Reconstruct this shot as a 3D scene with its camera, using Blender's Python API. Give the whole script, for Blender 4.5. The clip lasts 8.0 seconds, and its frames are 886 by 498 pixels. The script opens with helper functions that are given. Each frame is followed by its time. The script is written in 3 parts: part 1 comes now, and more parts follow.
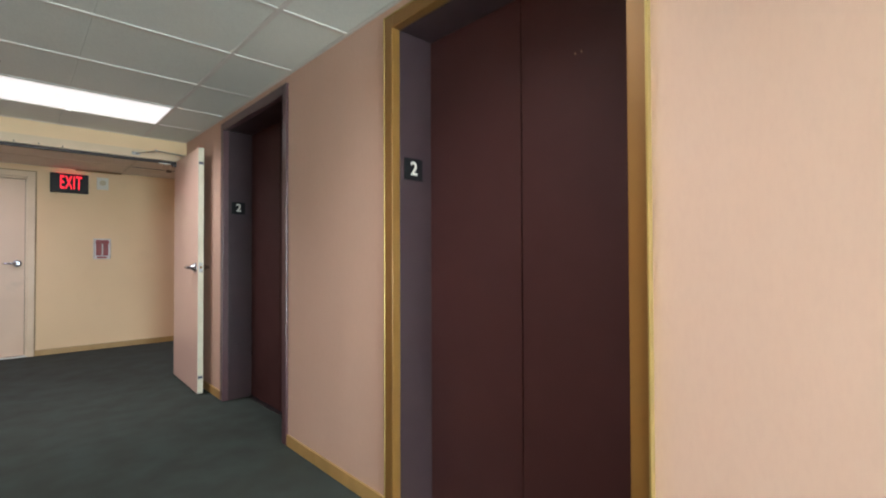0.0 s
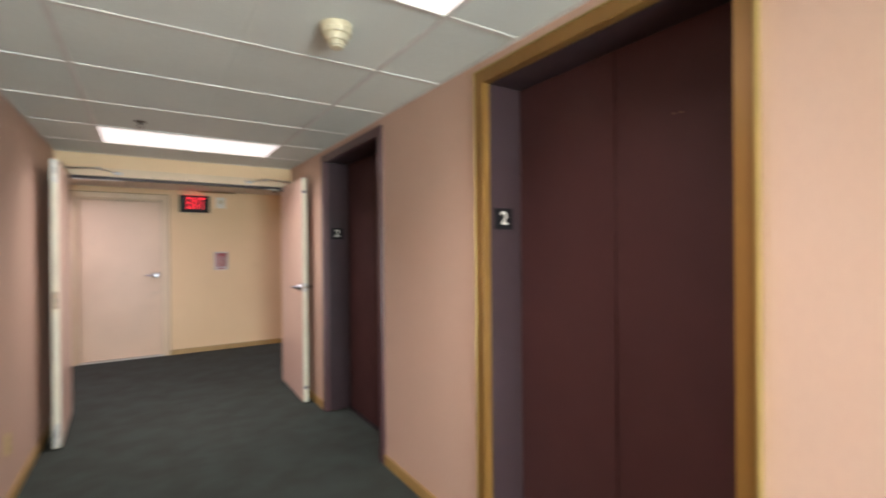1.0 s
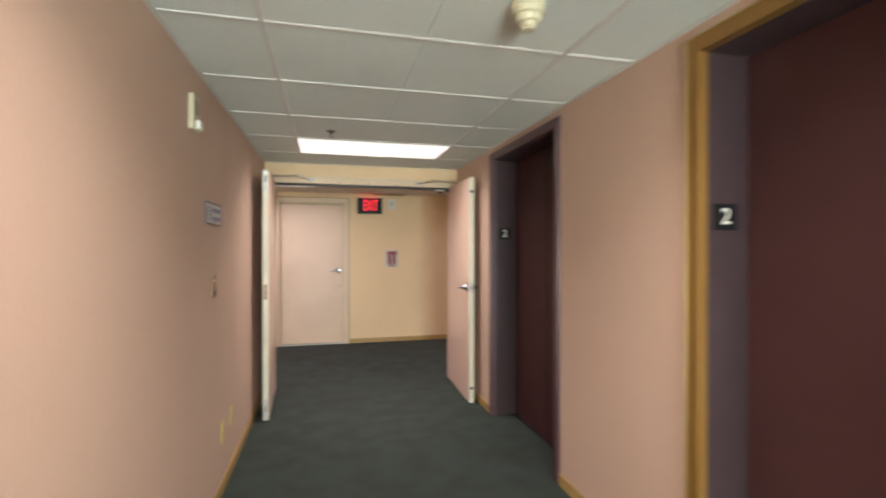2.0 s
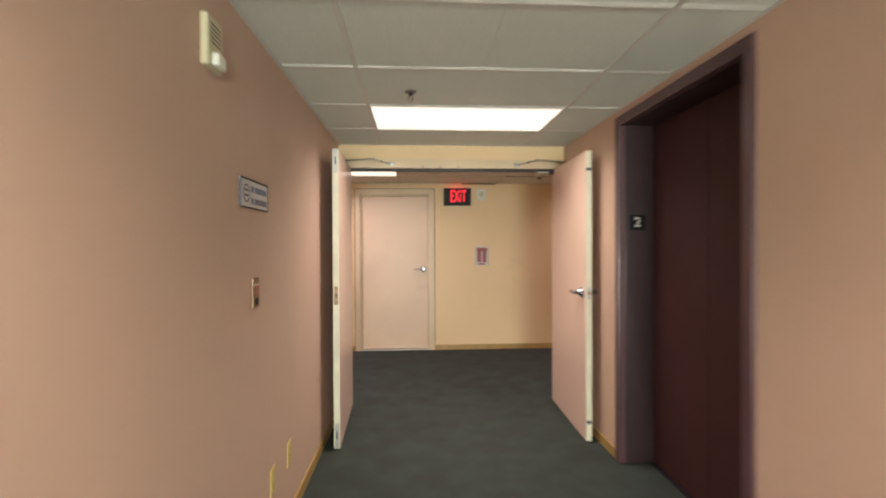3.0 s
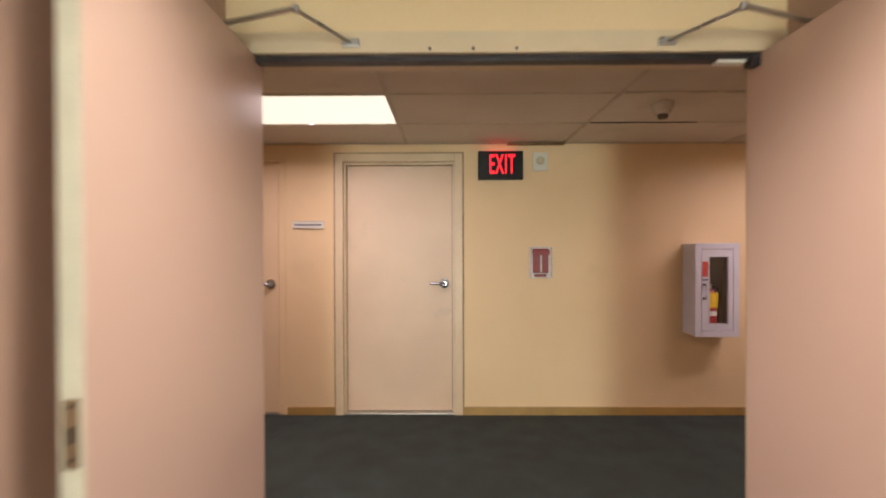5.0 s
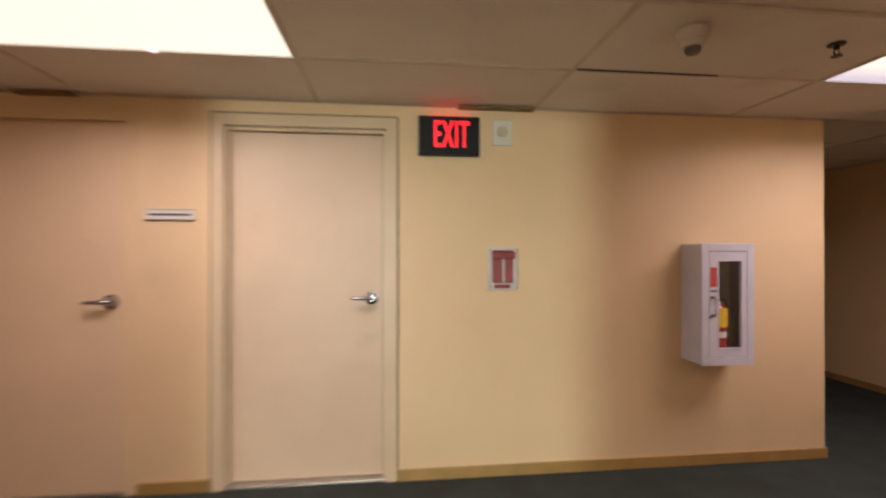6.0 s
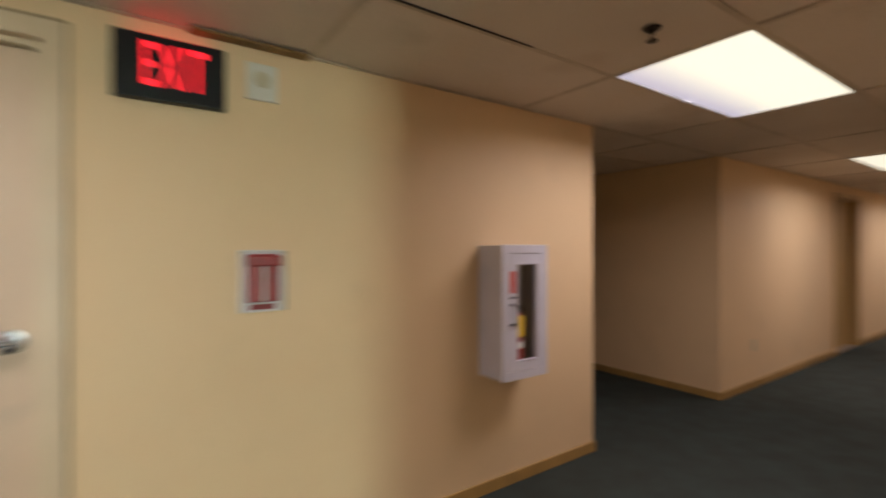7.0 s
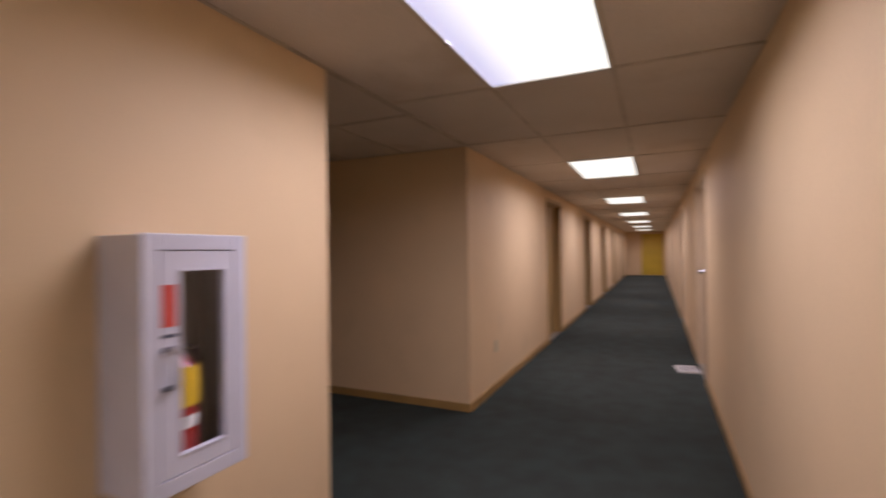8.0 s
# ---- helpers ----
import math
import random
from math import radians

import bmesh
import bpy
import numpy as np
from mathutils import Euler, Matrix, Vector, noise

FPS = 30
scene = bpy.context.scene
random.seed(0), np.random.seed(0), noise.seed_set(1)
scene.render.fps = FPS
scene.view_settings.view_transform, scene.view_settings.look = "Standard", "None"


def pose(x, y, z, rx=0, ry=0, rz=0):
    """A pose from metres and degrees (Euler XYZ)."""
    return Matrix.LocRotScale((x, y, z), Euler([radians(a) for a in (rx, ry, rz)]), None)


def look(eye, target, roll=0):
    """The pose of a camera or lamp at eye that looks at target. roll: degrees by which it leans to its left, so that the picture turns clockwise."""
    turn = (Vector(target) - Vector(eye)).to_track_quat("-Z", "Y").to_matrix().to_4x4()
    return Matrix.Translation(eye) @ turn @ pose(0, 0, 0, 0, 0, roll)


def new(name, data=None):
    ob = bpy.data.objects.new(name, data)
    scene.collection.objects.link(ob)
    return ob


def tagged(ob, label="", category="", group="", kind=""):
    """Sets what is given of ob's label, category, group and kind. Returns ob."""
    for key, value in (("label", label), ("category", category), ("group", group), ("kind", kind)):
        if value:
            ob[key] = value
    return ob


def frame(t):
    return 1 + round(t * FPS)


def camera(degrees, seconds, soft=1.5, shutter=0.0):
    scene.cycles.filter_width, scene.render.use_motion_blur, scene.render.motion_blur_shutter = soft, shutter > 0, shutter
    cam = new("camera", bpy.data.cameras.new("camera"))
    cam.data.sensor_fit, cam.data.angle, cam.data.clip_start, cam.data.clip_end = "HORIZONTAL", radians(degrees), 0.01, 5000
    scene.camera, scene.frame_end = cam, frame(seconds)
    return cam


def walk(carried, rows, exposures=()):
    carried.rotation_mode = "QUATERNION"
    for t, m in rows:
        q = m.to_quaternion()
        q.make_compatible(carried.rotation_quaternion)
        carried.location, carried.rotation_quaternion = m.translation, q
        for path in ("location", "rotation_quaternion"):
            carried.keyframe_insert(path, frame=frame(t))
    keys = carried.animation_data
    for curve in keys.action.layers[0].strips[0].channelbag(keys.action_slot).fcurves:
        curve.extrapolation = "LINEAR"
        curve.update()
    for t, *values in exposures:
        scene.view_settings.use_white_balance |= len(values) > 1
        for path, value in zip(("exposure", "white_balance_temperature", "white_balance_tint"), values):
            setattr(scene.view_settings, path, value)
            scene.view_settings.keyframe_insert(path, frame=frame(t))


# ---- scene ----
cam = camera(87.5, 8.0, soft=1.9, shutter=0.8)
PATH = [
    (0, (0.028, -0.308, 1.146), (1.387, 1.159, 1.178), -0.2),
    (0.5, (-0.024, -0.300, 1.289), (1.285, 1.211, 1.310), -0.2),
    (1, (-0.040, -0.338, 1.410), (1.036, 1.347, 1.406), -0.5),
    (1.5, (-0.070, -0.310, 1.427), (0.683, 1.543, 1.427), -0.2),
    (2, (-0.095, -0.112, 1.430), (0.387, 1.829, 1.422), 0.0),
    (2.2, (-0.100, 0.003, 1.431), (0.292, 1.964, 1.421), -0.1),
    (3.3, (-0.040, 1.090, 1.400), (0.019, 3.089, 1.379), -0.4),
    (3.5, (-0.050, 1.370, 1.401), (-0.019, 3.370, 1.376), -0.6),
    (4, (-0.009, 1.996, 1.388), (-0.032, 3.996, 1.371), -0.6),
    (4.2, (0.014, 2.250, 1.372), (-0.020, 4.250, 1.361), -0.3),
    (5.3, (0.085, 3.352, 1.403), (0.098, 5.352, 1.386), 0.1),
    (5.5, (0.098, 3.530, 1.404), (0.149, 5.529, 1.386), 0.2),
    (5.7, (0.134, 3.774, 1.386), (0.220, 5.772, 1.376), 0.2),
    (6, (0.172, 4.138, 1.366), (0.393, 6.125, 1.373), 0.0),
    (6.5, (0.265, 4.544, 1.380), (0.855, 6.455, 1.386), -0.1),
    (7, (0.355, 4.885, 1.388), (1.500, 6.525, 1.387), -0.1),
    (7.5, (0.832, 5.291, 1.343), (2.402, 6.531, 1.367), -0.8),
    (8, (1.229, 5.471, 1.350), (3.046, 6.306, 1.360), -0.7),
]
EXPOSURES = [(0, -0.40, 6050, 19), (0.5, -0.34, 6250, 21), (1.0, -0.30, 6450, 26), (1.5, -0.18, 6550, 27), (2.0, -0.20, 6550, 20), (3.5, -0.15, 7350, 20),
             (4.0, -0.13, 7450, 22), (5.5, -0.24, 6950, 18), (6.0, -0.17, 7000, 17), (6.5, -0.22, 6900, 19), (7.0, -0.40, 6700, 8), (7.5, -0.23, 6400, 11), (8.0, -0.10, 5950, 15)]
walk(cam, [(t, look(eye, target, roll)) for t, eye, target, roll in PATH], EXPOSURES)

# world, daylight and exposure
world = bpy.data.worlds.new("sky")
scene.world = world
world.use_nodes = True
wn = world.node_tree
sky = wn.nodes.new("ShaderNodeTexSky")
sky.sky_type = "NISHITA"
sky.sun_disc = False
sky.sun_elevation, sky.sun_rotation = radians(42), radians(150)
wn.nodes["Background"].inputs["Strength"].default_value = 0.10
wn.links.new(sky.outputs[0], wn.nodes["Background"].inputs["Color"])

LAMP_LOBBY = (0.97, 0.95, 0.88)
LAMP_HALL = (1.0, 0.885, 0.97)
LAMP_GLOW = 1.15
LOBBY_SPREAD, HALL_SPREAD = 132.0, 163.0
LOBBY_WATTS, HALL_WATTS = 25.0, 22.5
WINDOW_WATTS = 255.0

XL, XR = -0.70, 1.26          # lobby side walls
YS, YH, YC = -3.4, 4.72, 5.03  # lobby south end, header faces
YN = 6.90                     # hall's north wall
YJ, XJ = 4.88, 1.70           # shallower stretch of the hall's south wall around the doorway
XW, XE = -6.5, 27.0           # hall ends
H1, H2 = 2.265, 2.228         # ceilings


# ---- materials ----
def mat(name, color, rough=0.6, metal=0.0, vary=0.06, scale=3.0, grain=0.03, grain_scale=180.0, bump=0.15, bump_scale=300.0,
        spec=0.5, stretch=(1, 1, 1), tint=None, per_object=0.0, per_island=0.0, coat=0.0, spots=None):
    m = bpy.data.materials.new(name)
    m.use_nodes = True
    nt = m.node_tree
    b = nt.nodes["Principled BSDF"]
    b.inputs["Roughness"].default_value = rough
    b.inputs["Metallic"].default_value = metal
    b.inputs["Specular IOR Level"].default_value = spec
    b.inputs["Coat Weight"].default_value = coat
    b.inputs["Coat Roughness"].default_value = 0.25
    tc = nt.nodes.new("ShaderNodeTexCoord")
    mp = nt.nodes.new("ShaderNodeMapping")
    mp.inputs["Scale"].default_value = stretch
    nt.links.new(tc.outputs["Object"], mp.inputs["Vector"])

    def noise_node(s, detail):
        n = nt.nodes.new("ShaderNodeTexNoise")
        n.inputs["Scale"].default_value, n.inputs["Detail"].default_value = s, detail
        nt.links.new(mp.outputs[0], n.inputs["Vector"])
        return n

    def mix(fac_socket, lo, hi, a, bcol, amount):
        r = nt.nodes.new("ShaderNodeMapRange")
        r.inputs["From Min"].default_value, r.inputs["From Max"].default_value = lo, hi
        r.inputs["To Max"].default_value = amount
        nt.links.new(fac_socket, r.inputs["Value"])
        x = nt.nodes.new("ShaderNodeMix")
        x.data_type = "RGBA"
        nt.links.new(r.outputs[0], x.inputs["Factor"])
        if isinstance(a, tuple):
            x.inputs["A"].default_value = (*a, 1)
        else:
            nt.links.new(a, x.inputs["A"])
        x.inputs["B"].default_value = (*bcol, 1)
        return x.outputs["Result"]

    big, fine = noise_node(scale, 4), noise_node(grain_scale, 3)
    dark = tuple(c * (1 - 2.2 * vary) for c in color)
    col = mix(big.outputs["Fac"], 0.35, 0.68, tuple(color), tint or dark, 1.0)
    col = mix(fine.outputs["Fac"], 0.4, 0.75, col, tuple(c * 0.55 for c in color), grain * 6)
    if spots:
        sscale, lo, hi, amount, scol = spots
        col = mix(noise_node(sscale, 6).outputs["Fac"], lo, hi, col, scol, amount)
    if per_object or per_island:
        src = nt.nodes.new("ShaderNodeObjectInfo" if per_object else "ShaderNodeNewGeometry")
        col = mix(src.outputs["Random" if per_object else "Random Per Island"], 0, 1, col, tuple(c * 0.6 for c in color), per_object or per_island)
    nt.links.new(col, b.inputs["Base Color"])
    rr = nt.nodes.new("ShaderNodeMapRange")
    rr.inputs["To Min"].default_value, rr.inputs["To Max"].default_value = max(0.02, rough - 0.08), min(1, rough + 0.08)
    nt.links.new(big.outputs["Fac"], rr.inputs["Value"])
    nt.links.new(rr.outputs[0], b.inputs["Roughness"])
    if bump:
        bn = noise_node(bump_scale, 2)
        bp = nt.nodes.new("ShaderNodeBump")
        bp.inputs["Strength"].default_value, bp.inputs["Distance"].default_value = bump, 0.002
        nt.links.new(bn.outputs["Fac"], bp.inputs["Height"])
        nt.links.new(bp.outputs[0], b.inputs["Normal"])
    return m


def glow(name, color, strength, base=(0.8, 0.8, 0.8)):
    m = bpy.data.materials.new(name)
    m.use_nodes = True
    b = m.node_tree.nodes["Principled BSDF"]
    b.inputs["Base Color"].default_value = (*base, 1)
    b.inputs["Roughness"].default_value = 0.5
    b.inputs["Emission Color"].default_value = (*color, 1)
    b.inputs["Emission Strength"].default_value = strength
    return m


def glass(name, tint=(1, 1, 1), rough=0.02):
    m = bpy.data.materials.new(name)
    m.use_nodes = True
    b = m.node_tree.nodes["Principled BSDF"]
    b.inputs["Base Color"].default_value = (*tint, 1)
    b.inputs["Roughness"].default_value = rough
    b.inputs["Transmission Weight"].default_value = 1.0
    b.inputs["IOR"].default_value = 1.45
    return m


M_WALL = mat("lobby_wallcovering", (0.562, 0.384, 0.292), 0.62, vary=0.025, scale=1.3, grain=0.012, grain_scale=90, bump=0.22, bump_scale=420, stretch=(1, 1, 0.35), spots=(2.0, 0.60, 0.80, 0.18, (0.42, 0.31, 0.21)))
M_HALL = mat("hall_wall_paint", (0.80, 0.592, 0.350), 0.6, vary=0.03, scale=1.1, grain=0.012, grain_scale=120, bump=0.18, bump_scale=350, spots=(2.3, 0.60, 0.80, 0.22, (0.50, 0.38, 0.22)))
M_CARPET = mat("grey_green_carpet", (0.054, 0.067, 0.060), 0.95, vary=0.1, scale=5, grain=0.1, grain_scale=260, bump=0.6, bump_scale=520, spec=0.05, tint=(0.047, 0.053, 0.046), spots=(1.1, 0.52, 0.75, 0.45, (0.034, 0.035, 0.029)))
M_TILE = mat("ceiling_tile", (0.75, 0.79, 0.73), 0.9, vary=0.02, scale=2.0, grain=0.05, grain_scale=160, bump=0.5, bump_scale=190, spec=0.2, per_island=0.12)
M_TILE_OLD = mat("old_ceiling_tile", (0.80, 0.72, 0.63), 0.9, vary=0.07, scale=1.4, grain=0.05, grain_scale=160, bump=0.5, bump_scale=190, spec=0.2, per_island=0.2, tint=(0.73, 0.64, 0.54), spots=(1.7, 0.60, 0.74, 0.28, (0.40, 0.29, 0.17)))
M_TEE = mat("tee_enamel", (0.68, 0.67, 0.62), 0.4, vary=0.04, scale=6, bump=0.0)
M_TEE_OLD = mat("old_tee_enamel", (0.64, 0.55, 0.44), 0.5, vary=0.1, scale=6, bump=0.0)
M_BASE = mat("tan_vinyl_base", (0.44, 0.27, 0.09), 0.42, vary=0.12, scale=5, grain=0.04, bump=0.1)
M_DOORPAINT = mat("cream_door_paint", (0.71, 0.505, 0.412), 0.30, vary=0.012, scale=0.9, grain=0.0, bump=0.0)
M_FARDOOR = mat("hall_door_paint", (0.70, 0.522, 0.368), 0.42, vary=0.04, scale=2.0, grain=0.01, bump=0.12, bump_scale=160, spots=(3.1, 0.62, 0.74, 0.4, (0.42, 0.36, 0.27)))
M_FLUSHDOOR = mat("flush_door_paint", (0.78, 0.575, 0.368), 0.5, vary=0.03, scale=2.0, grain=0.01, bump=0.12, bump_scale=160)
M_EDGE = mat("door_edge_paint", (0.74, 0.70, 0.55), 0.45, vary=0.05, scale=8, bump=0.1)
M_FRAME = mat("cream_frame_paint", (0.70, 0.55, 0.37), 0.4, vary=0.04, scale=4, grain=0.01, bump=0.08)
M_MAROON = mat("maroon_door_enamel", (0.059, 0.0220, 0.0208), 0.62, vary=0.06, scale=2.5, grain=0.03, grain_scale=260, bump=0.12, bump_scale=500, spec=0.2)
M_JAMB = mat("plum_jamb_enamel", (0.046, 0.028, 0.031), 0.34, vary=0.06, scale=4, grain=0.0, bump=0.0, spec=0.34)
M_JAMB_DARK = mat("dark_plum_trim", (0.10, 0.05, 0.055), 0.32, vary=0.06, scale=4, grain=0.0, bump=0.0)
M_BRASS = mat("aged_brass", (0.235, 0.118, 0.027), 0.34, metal=0.3, vary=0.015, scale=3, grain=0.0, bump=0.0)
M_BEAD = mat("bright_brass", (0.46, 0.34, 0.12), 0.40, metal=0.7, vary=0.04, scale=9, bump=0.03)
M_CHROME = mat("polished_chrome", (0.48, 0.49, 0.54), 0.16, metal=1.0, vary=0.08, scale=14, bump=0.02)
M_STEEL = mat("satin_steel", (0.55, 0.55, 0.56), 0.28, metal=1.0, vary=0.05, scale=12, bump=0.04)
M_BRONZE = mat("bronze_plate", (0.27, 0.17, 0.10), 0.4, metal=0.6, vary=0.08, scale=16, bump=0.05)
M_DARKMETAL = mat("dark_metal", (0.035, 0.028, 0.03), 0.45, metal=0.4, vary=0.1, scale=10, bump=0.05)
M_BLACK = mat("black_plastic", (0.008, 0.008, 0.009), 0.45, vary=0.1, scale=20, bump=0.1, spec=0.2)
M_WHITE = mat("white_plastic", (0.75, 0.74, 0.66), 0.4, vary=0.03, scale=10, bump=0.04)
M_CREAM = mat("cream_plastic", (0.62, 0.56, 0.38), 0.4, vary=0.05, scale=10, bump=0.04)
M_IVORY = mat("ivory_plate", (0.60, 0.46, 0.17), 0.4, vary=0.05, scale=10, bump=0.02)
M_CAB = mat("cabinet_white_enamel", (0.67, 0.66, 0.74), 0.32, vary=0.03, scale=6, grain=0.01, bump=0.06, bump_scale=250)
M_CABIN = mat("cabinet_inside", (0.16, 0.14, 0.14), 0.5, vary=0.1, scale=6, bump=0.05)
M_RED = mat("red_enamel", (0.32, 0.008, 0.012), 0.3, vary=0.08, scale=9, bump=0.04, coat=0.4)
M_REDPULL = mat("dull_red_casting", (0.26, 0.013, 0.012), 0.4, vary=0.1, scale=20, bump=0.1)
M_REDLABEL = mat("red_label", (0.66, 0.09, 0.07), 0.45, vary=0.05, scale=20, bump=0.0)
M_YELLOW = mat("yellow_tag", (0.74, 0.47, 0.008), 0.5, vary=0.08, scale=14, bump=0.1, bump_scale=60)
M_PAPER = mat("white_paper", (0.66, 0.64, 0.60), 0.7, vary=0.05, scale=9, bump=0.05)
M_INK = mat("grey_ink", (0.10, 0.10, 0.14), 0.6, vary=0.05, scale=20, bump=0.0)
M_SLATE = mat("slate_lettering", (0.16, 0.16, 0.22), 0.6, vary=0.05, scale=20, bump=0.0)
M_NUM = mat("ivory_numeral", (0.72, 0.68, 0.58), 0.5, vary=0.03, scale=20, bump=0.0)
M_SIGN = mat("sign_grey", (0.66, 0.63, 0.62), 0.4, vary=0.03, scale=9, bump=0.0)
M_ENDDOOR = mat("yellow_end_door", (0.72, 0.50, 0.04), 0.45, vary=0.06, scale=3, bump=0.05)
M_BROWNDOOR = mat("brown_hall_door", (0.50, 0.33, 0.13), 0.4, vary=0.1, scale=4, grain=0.05, stretch=(1, 1, 0.1), bump=0.05)
M_ALU = mat("worn_aluminium", (0.62, 0.60, 0.57), 0.35, metal=0.9, vary=0.1, scale=14, bump=0.06)
M_DUST = mat("grey_detector", (0.16, 0.13, 0.10), 0.6, vary=0.1, scale=16, bump=0.05)
M_GLASS = glass("clear_glass")
M_COVER = glass("clear_plastic", (0.97, 0.97, 0.97), 0.02)
M_LOBBYLAMP = glow("lobby_diffuser", (1.0, 0.96, 0.86), LAMP_GLOW)
M_HALLLAMP = glow("hall_diffuser", (1.0, 0.97, 0.82), LAMP_GLOW)
M_DIMLAMP = glow("aged_hall_diffuser", (1.0, 0.86, 1.0), 1.35)
nt = M_DIMLAMP.node_tree
tc, sep, ramp = nt.nodes.new("ShaderNodeTexCoord"), nt.nodes.new("ShaderNodeSeparateXYZ"), nt.nodes.new("ShaderNodeValToRGB")
shift, lift_ = nt.nodes.new("ShaderNodeMath"), nt.nodes.new("ShaderNodeMath")
shift.operation, lift_.operation = "MULTIPLY_ADD", "ADD"
shift.inputs[1].default_value, shift.inputs[2].default_value, lift_.inputs[1].default_value = -1.5, 0.0, 0.5
ramp.color_ramp.elements[0].position, ramp.color_ramp.elements[0].color = 0.10, (0.46, 0.45, 0.60, 1)
ramp.color_ramp.elements[1].position, ramp.color_ramp.elements[1].color = 0.46, (1.0, 0.96, 0.80, 1)
nt.links.new(tc.outputs["Object"], sep.inputs[0])
nt.links.new(sep.outputs["Y"], shift.inputs[0])
nt.links.new(shift.outputs[0], lift_.inputs[0])
nt.links.new(lift_.outputs[0], ramp.inputs[0])
nt.links.new(ramp.outputs[0], nt.nodes["Principled BSDF"].inputs["Emission Color"])
M_EXIT = glow("exit_red", (1.0, 0.012, 0.028), 2.4, (0.25, 0.0, 0.0))
# brown that paints the shadow line around the door casings
M_GAP_SHADE = mat("casing_gap_shade", (0.40, 0.28, 0.16), 0.7, vary=0.15, scale=9, bump=0.2)
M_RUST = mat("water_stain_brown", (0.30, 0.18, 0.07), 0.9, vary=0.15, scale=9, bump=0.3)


# ---- mesh helpers ----
def box(bm, x0, y0, z0, x1, y1, z1, bevel=0.0, mi=0):
    before = set(bm.faces)
    g = bmesh.ops.create_cube(bm, size=1)
    for v in g["verts"]:
        v.co = Vector(((x0 + x1) / 2 + v.co.x * (x1 - x0), (y0 + y1) / 2 + v.co.y * (y1 - y0), (z0 + z1) / 2 + v.co.z * (z1 - z0)))
    if bevel:
        edges = {e for v in g["verts"] for e in v.link_edges}
        bmesh.ops.bevel(bm, geom=list(edges), offset=bevel, segments=2, affect="EDGES", profile=0.6)
    if mi:
        for f in set(bm.faces) - before:
            f.material_index = mi


def cyl(bm, p, axis, r, depth, seg=24, r2=None, bevel=0.0):
    """A cylinder or cone that starts at p and runs along axis."""
    a = Vector(axis).normalized()
    m = Matrix.Translation(Vector(p) + a * depth / 2) @ a.to_track_quat("Z", "Y").to_matrix().to_4x4()
    g = bmesh.ops.create_cone(bm, cap_ends=True, segments=seg, radius1=r, radius2=r if r2 is None else r2, depth=depth, matrix=m)
    if bevel:
        vs = set(g["verts"])
        rim = [e for v in vs for e in v.link_edges if len(e.link_faces) == 2 and any(len(f.verts) > 4 for f in e.link_faces)]
        bmesh.ops.bevel(bm, geom=list(set(rim)), offset=bevel, segments=2, affect="EDGES", profile=0.6)


def tube(bm, pts, r, seg=10, flat=1.0):
    pts = [Vector(p) for p in pts]
    rings = []
    for i, p in enumerate(pts):
        d = (pts[min(i + 1, len(pts) - 1)] - pts[max(i - 1, 0)]).normalized()
        side = d.cross(Vector((0, 0, 1)))
        side = side.normalized() if side.length > 1e-4 else Vector((1, 0, 0))
        up = side.cross(d).normalized()
        rad = r[i] if isinstance(r, (list, tuple)) else r
        rings.append([bm.verts.new(p + rad * (math.cos(2 * math.pi * k / seg) * side + flat * math.sin(2 * math.pi * k / seg) * up)) for k in range(seg)])
    for a, b in zip(rings, rings[1:]):
        for k in range(seg):
            bm.faces.new((a[k], a[(k + 1) % seg], b[(k + 1) % seg], b[k]))
    bm.faces.new(rings[0][::-1])
    bm.faces.new(rings[-1])


def part(name, bm, material, parent=None, label="", smooth=False):
    bmesh.ops.recalc_face_normals(bm, faces=bm.faces[:])
    me = bpy.data.meshes.new(name)
    bm.to_mesh(me)
    bm.free()
    for m in material if isinstance(material, (list, tuple)) else [material]:
        me.materials.append(m)
    if smooth:
        for p in me.polygons:
            p.use_smooth = True
        me.set_sharp_from_angle(angle=radians(40))
    ob = new(name, me)
    ob.parent = parent
    return tagged(ob, label) if label else ob


def boxpart(name, dims, material, parent=None, label="", bevel=0.0):
    bm = bmesh.new()
    box(bm, *dims, bevel)
    return part(name, bm, material, parent, label)


def thing(name, m, label, category, group="", kind=""):
    ob = new(name)
    ob.empty_display_size = 0.05
    ob.matrix_world = m
    ob.matrix_basis = m
    return tagged(ob, label, category, group, kind)


def structure(name, boxes, material, label, category, bevel=0.0):
    bm = bmesh.new()
    for b in boxes:
        box(bm, *b, bevel)
    return tagged(part(name, bm, material), label, category, kind="structure")


def lettering(name, text, size, depth, material, parent, m, label="", squeeze=1.0, weight=0.012, spacing=1.0):
    cu = bpy.data.curves.new(name, "FONT")
    cu.body, cu.size, cu.extrude, cu.align_x, cu.align_y = text, size, depth, "CENTER", "CENTER"
    cu.offset, cu.space_character = size * weight, spacing
    tmp = bpy.data.objects.new(name + "_tmp", cu)
    me = bpy.data.meshes.new_from_object(tmp)
    bpy.data.objects.remove(tmp)
    me.transform(m @ Matrix.Diagonal((squeeze, 1, 1, 1)))
    me.materials.clear()
    me.materials.append(material)
    ob = new(name, me)
    ob.parent = parent
    return tagged(ob, label) if label else ob


FACE_S = pose(0, 0, 0, 90, 0, 0)      # lettering that faces -y
FACE_E = pose(0, 0, 0, 90, 0, 90)     # lettering that faces +x

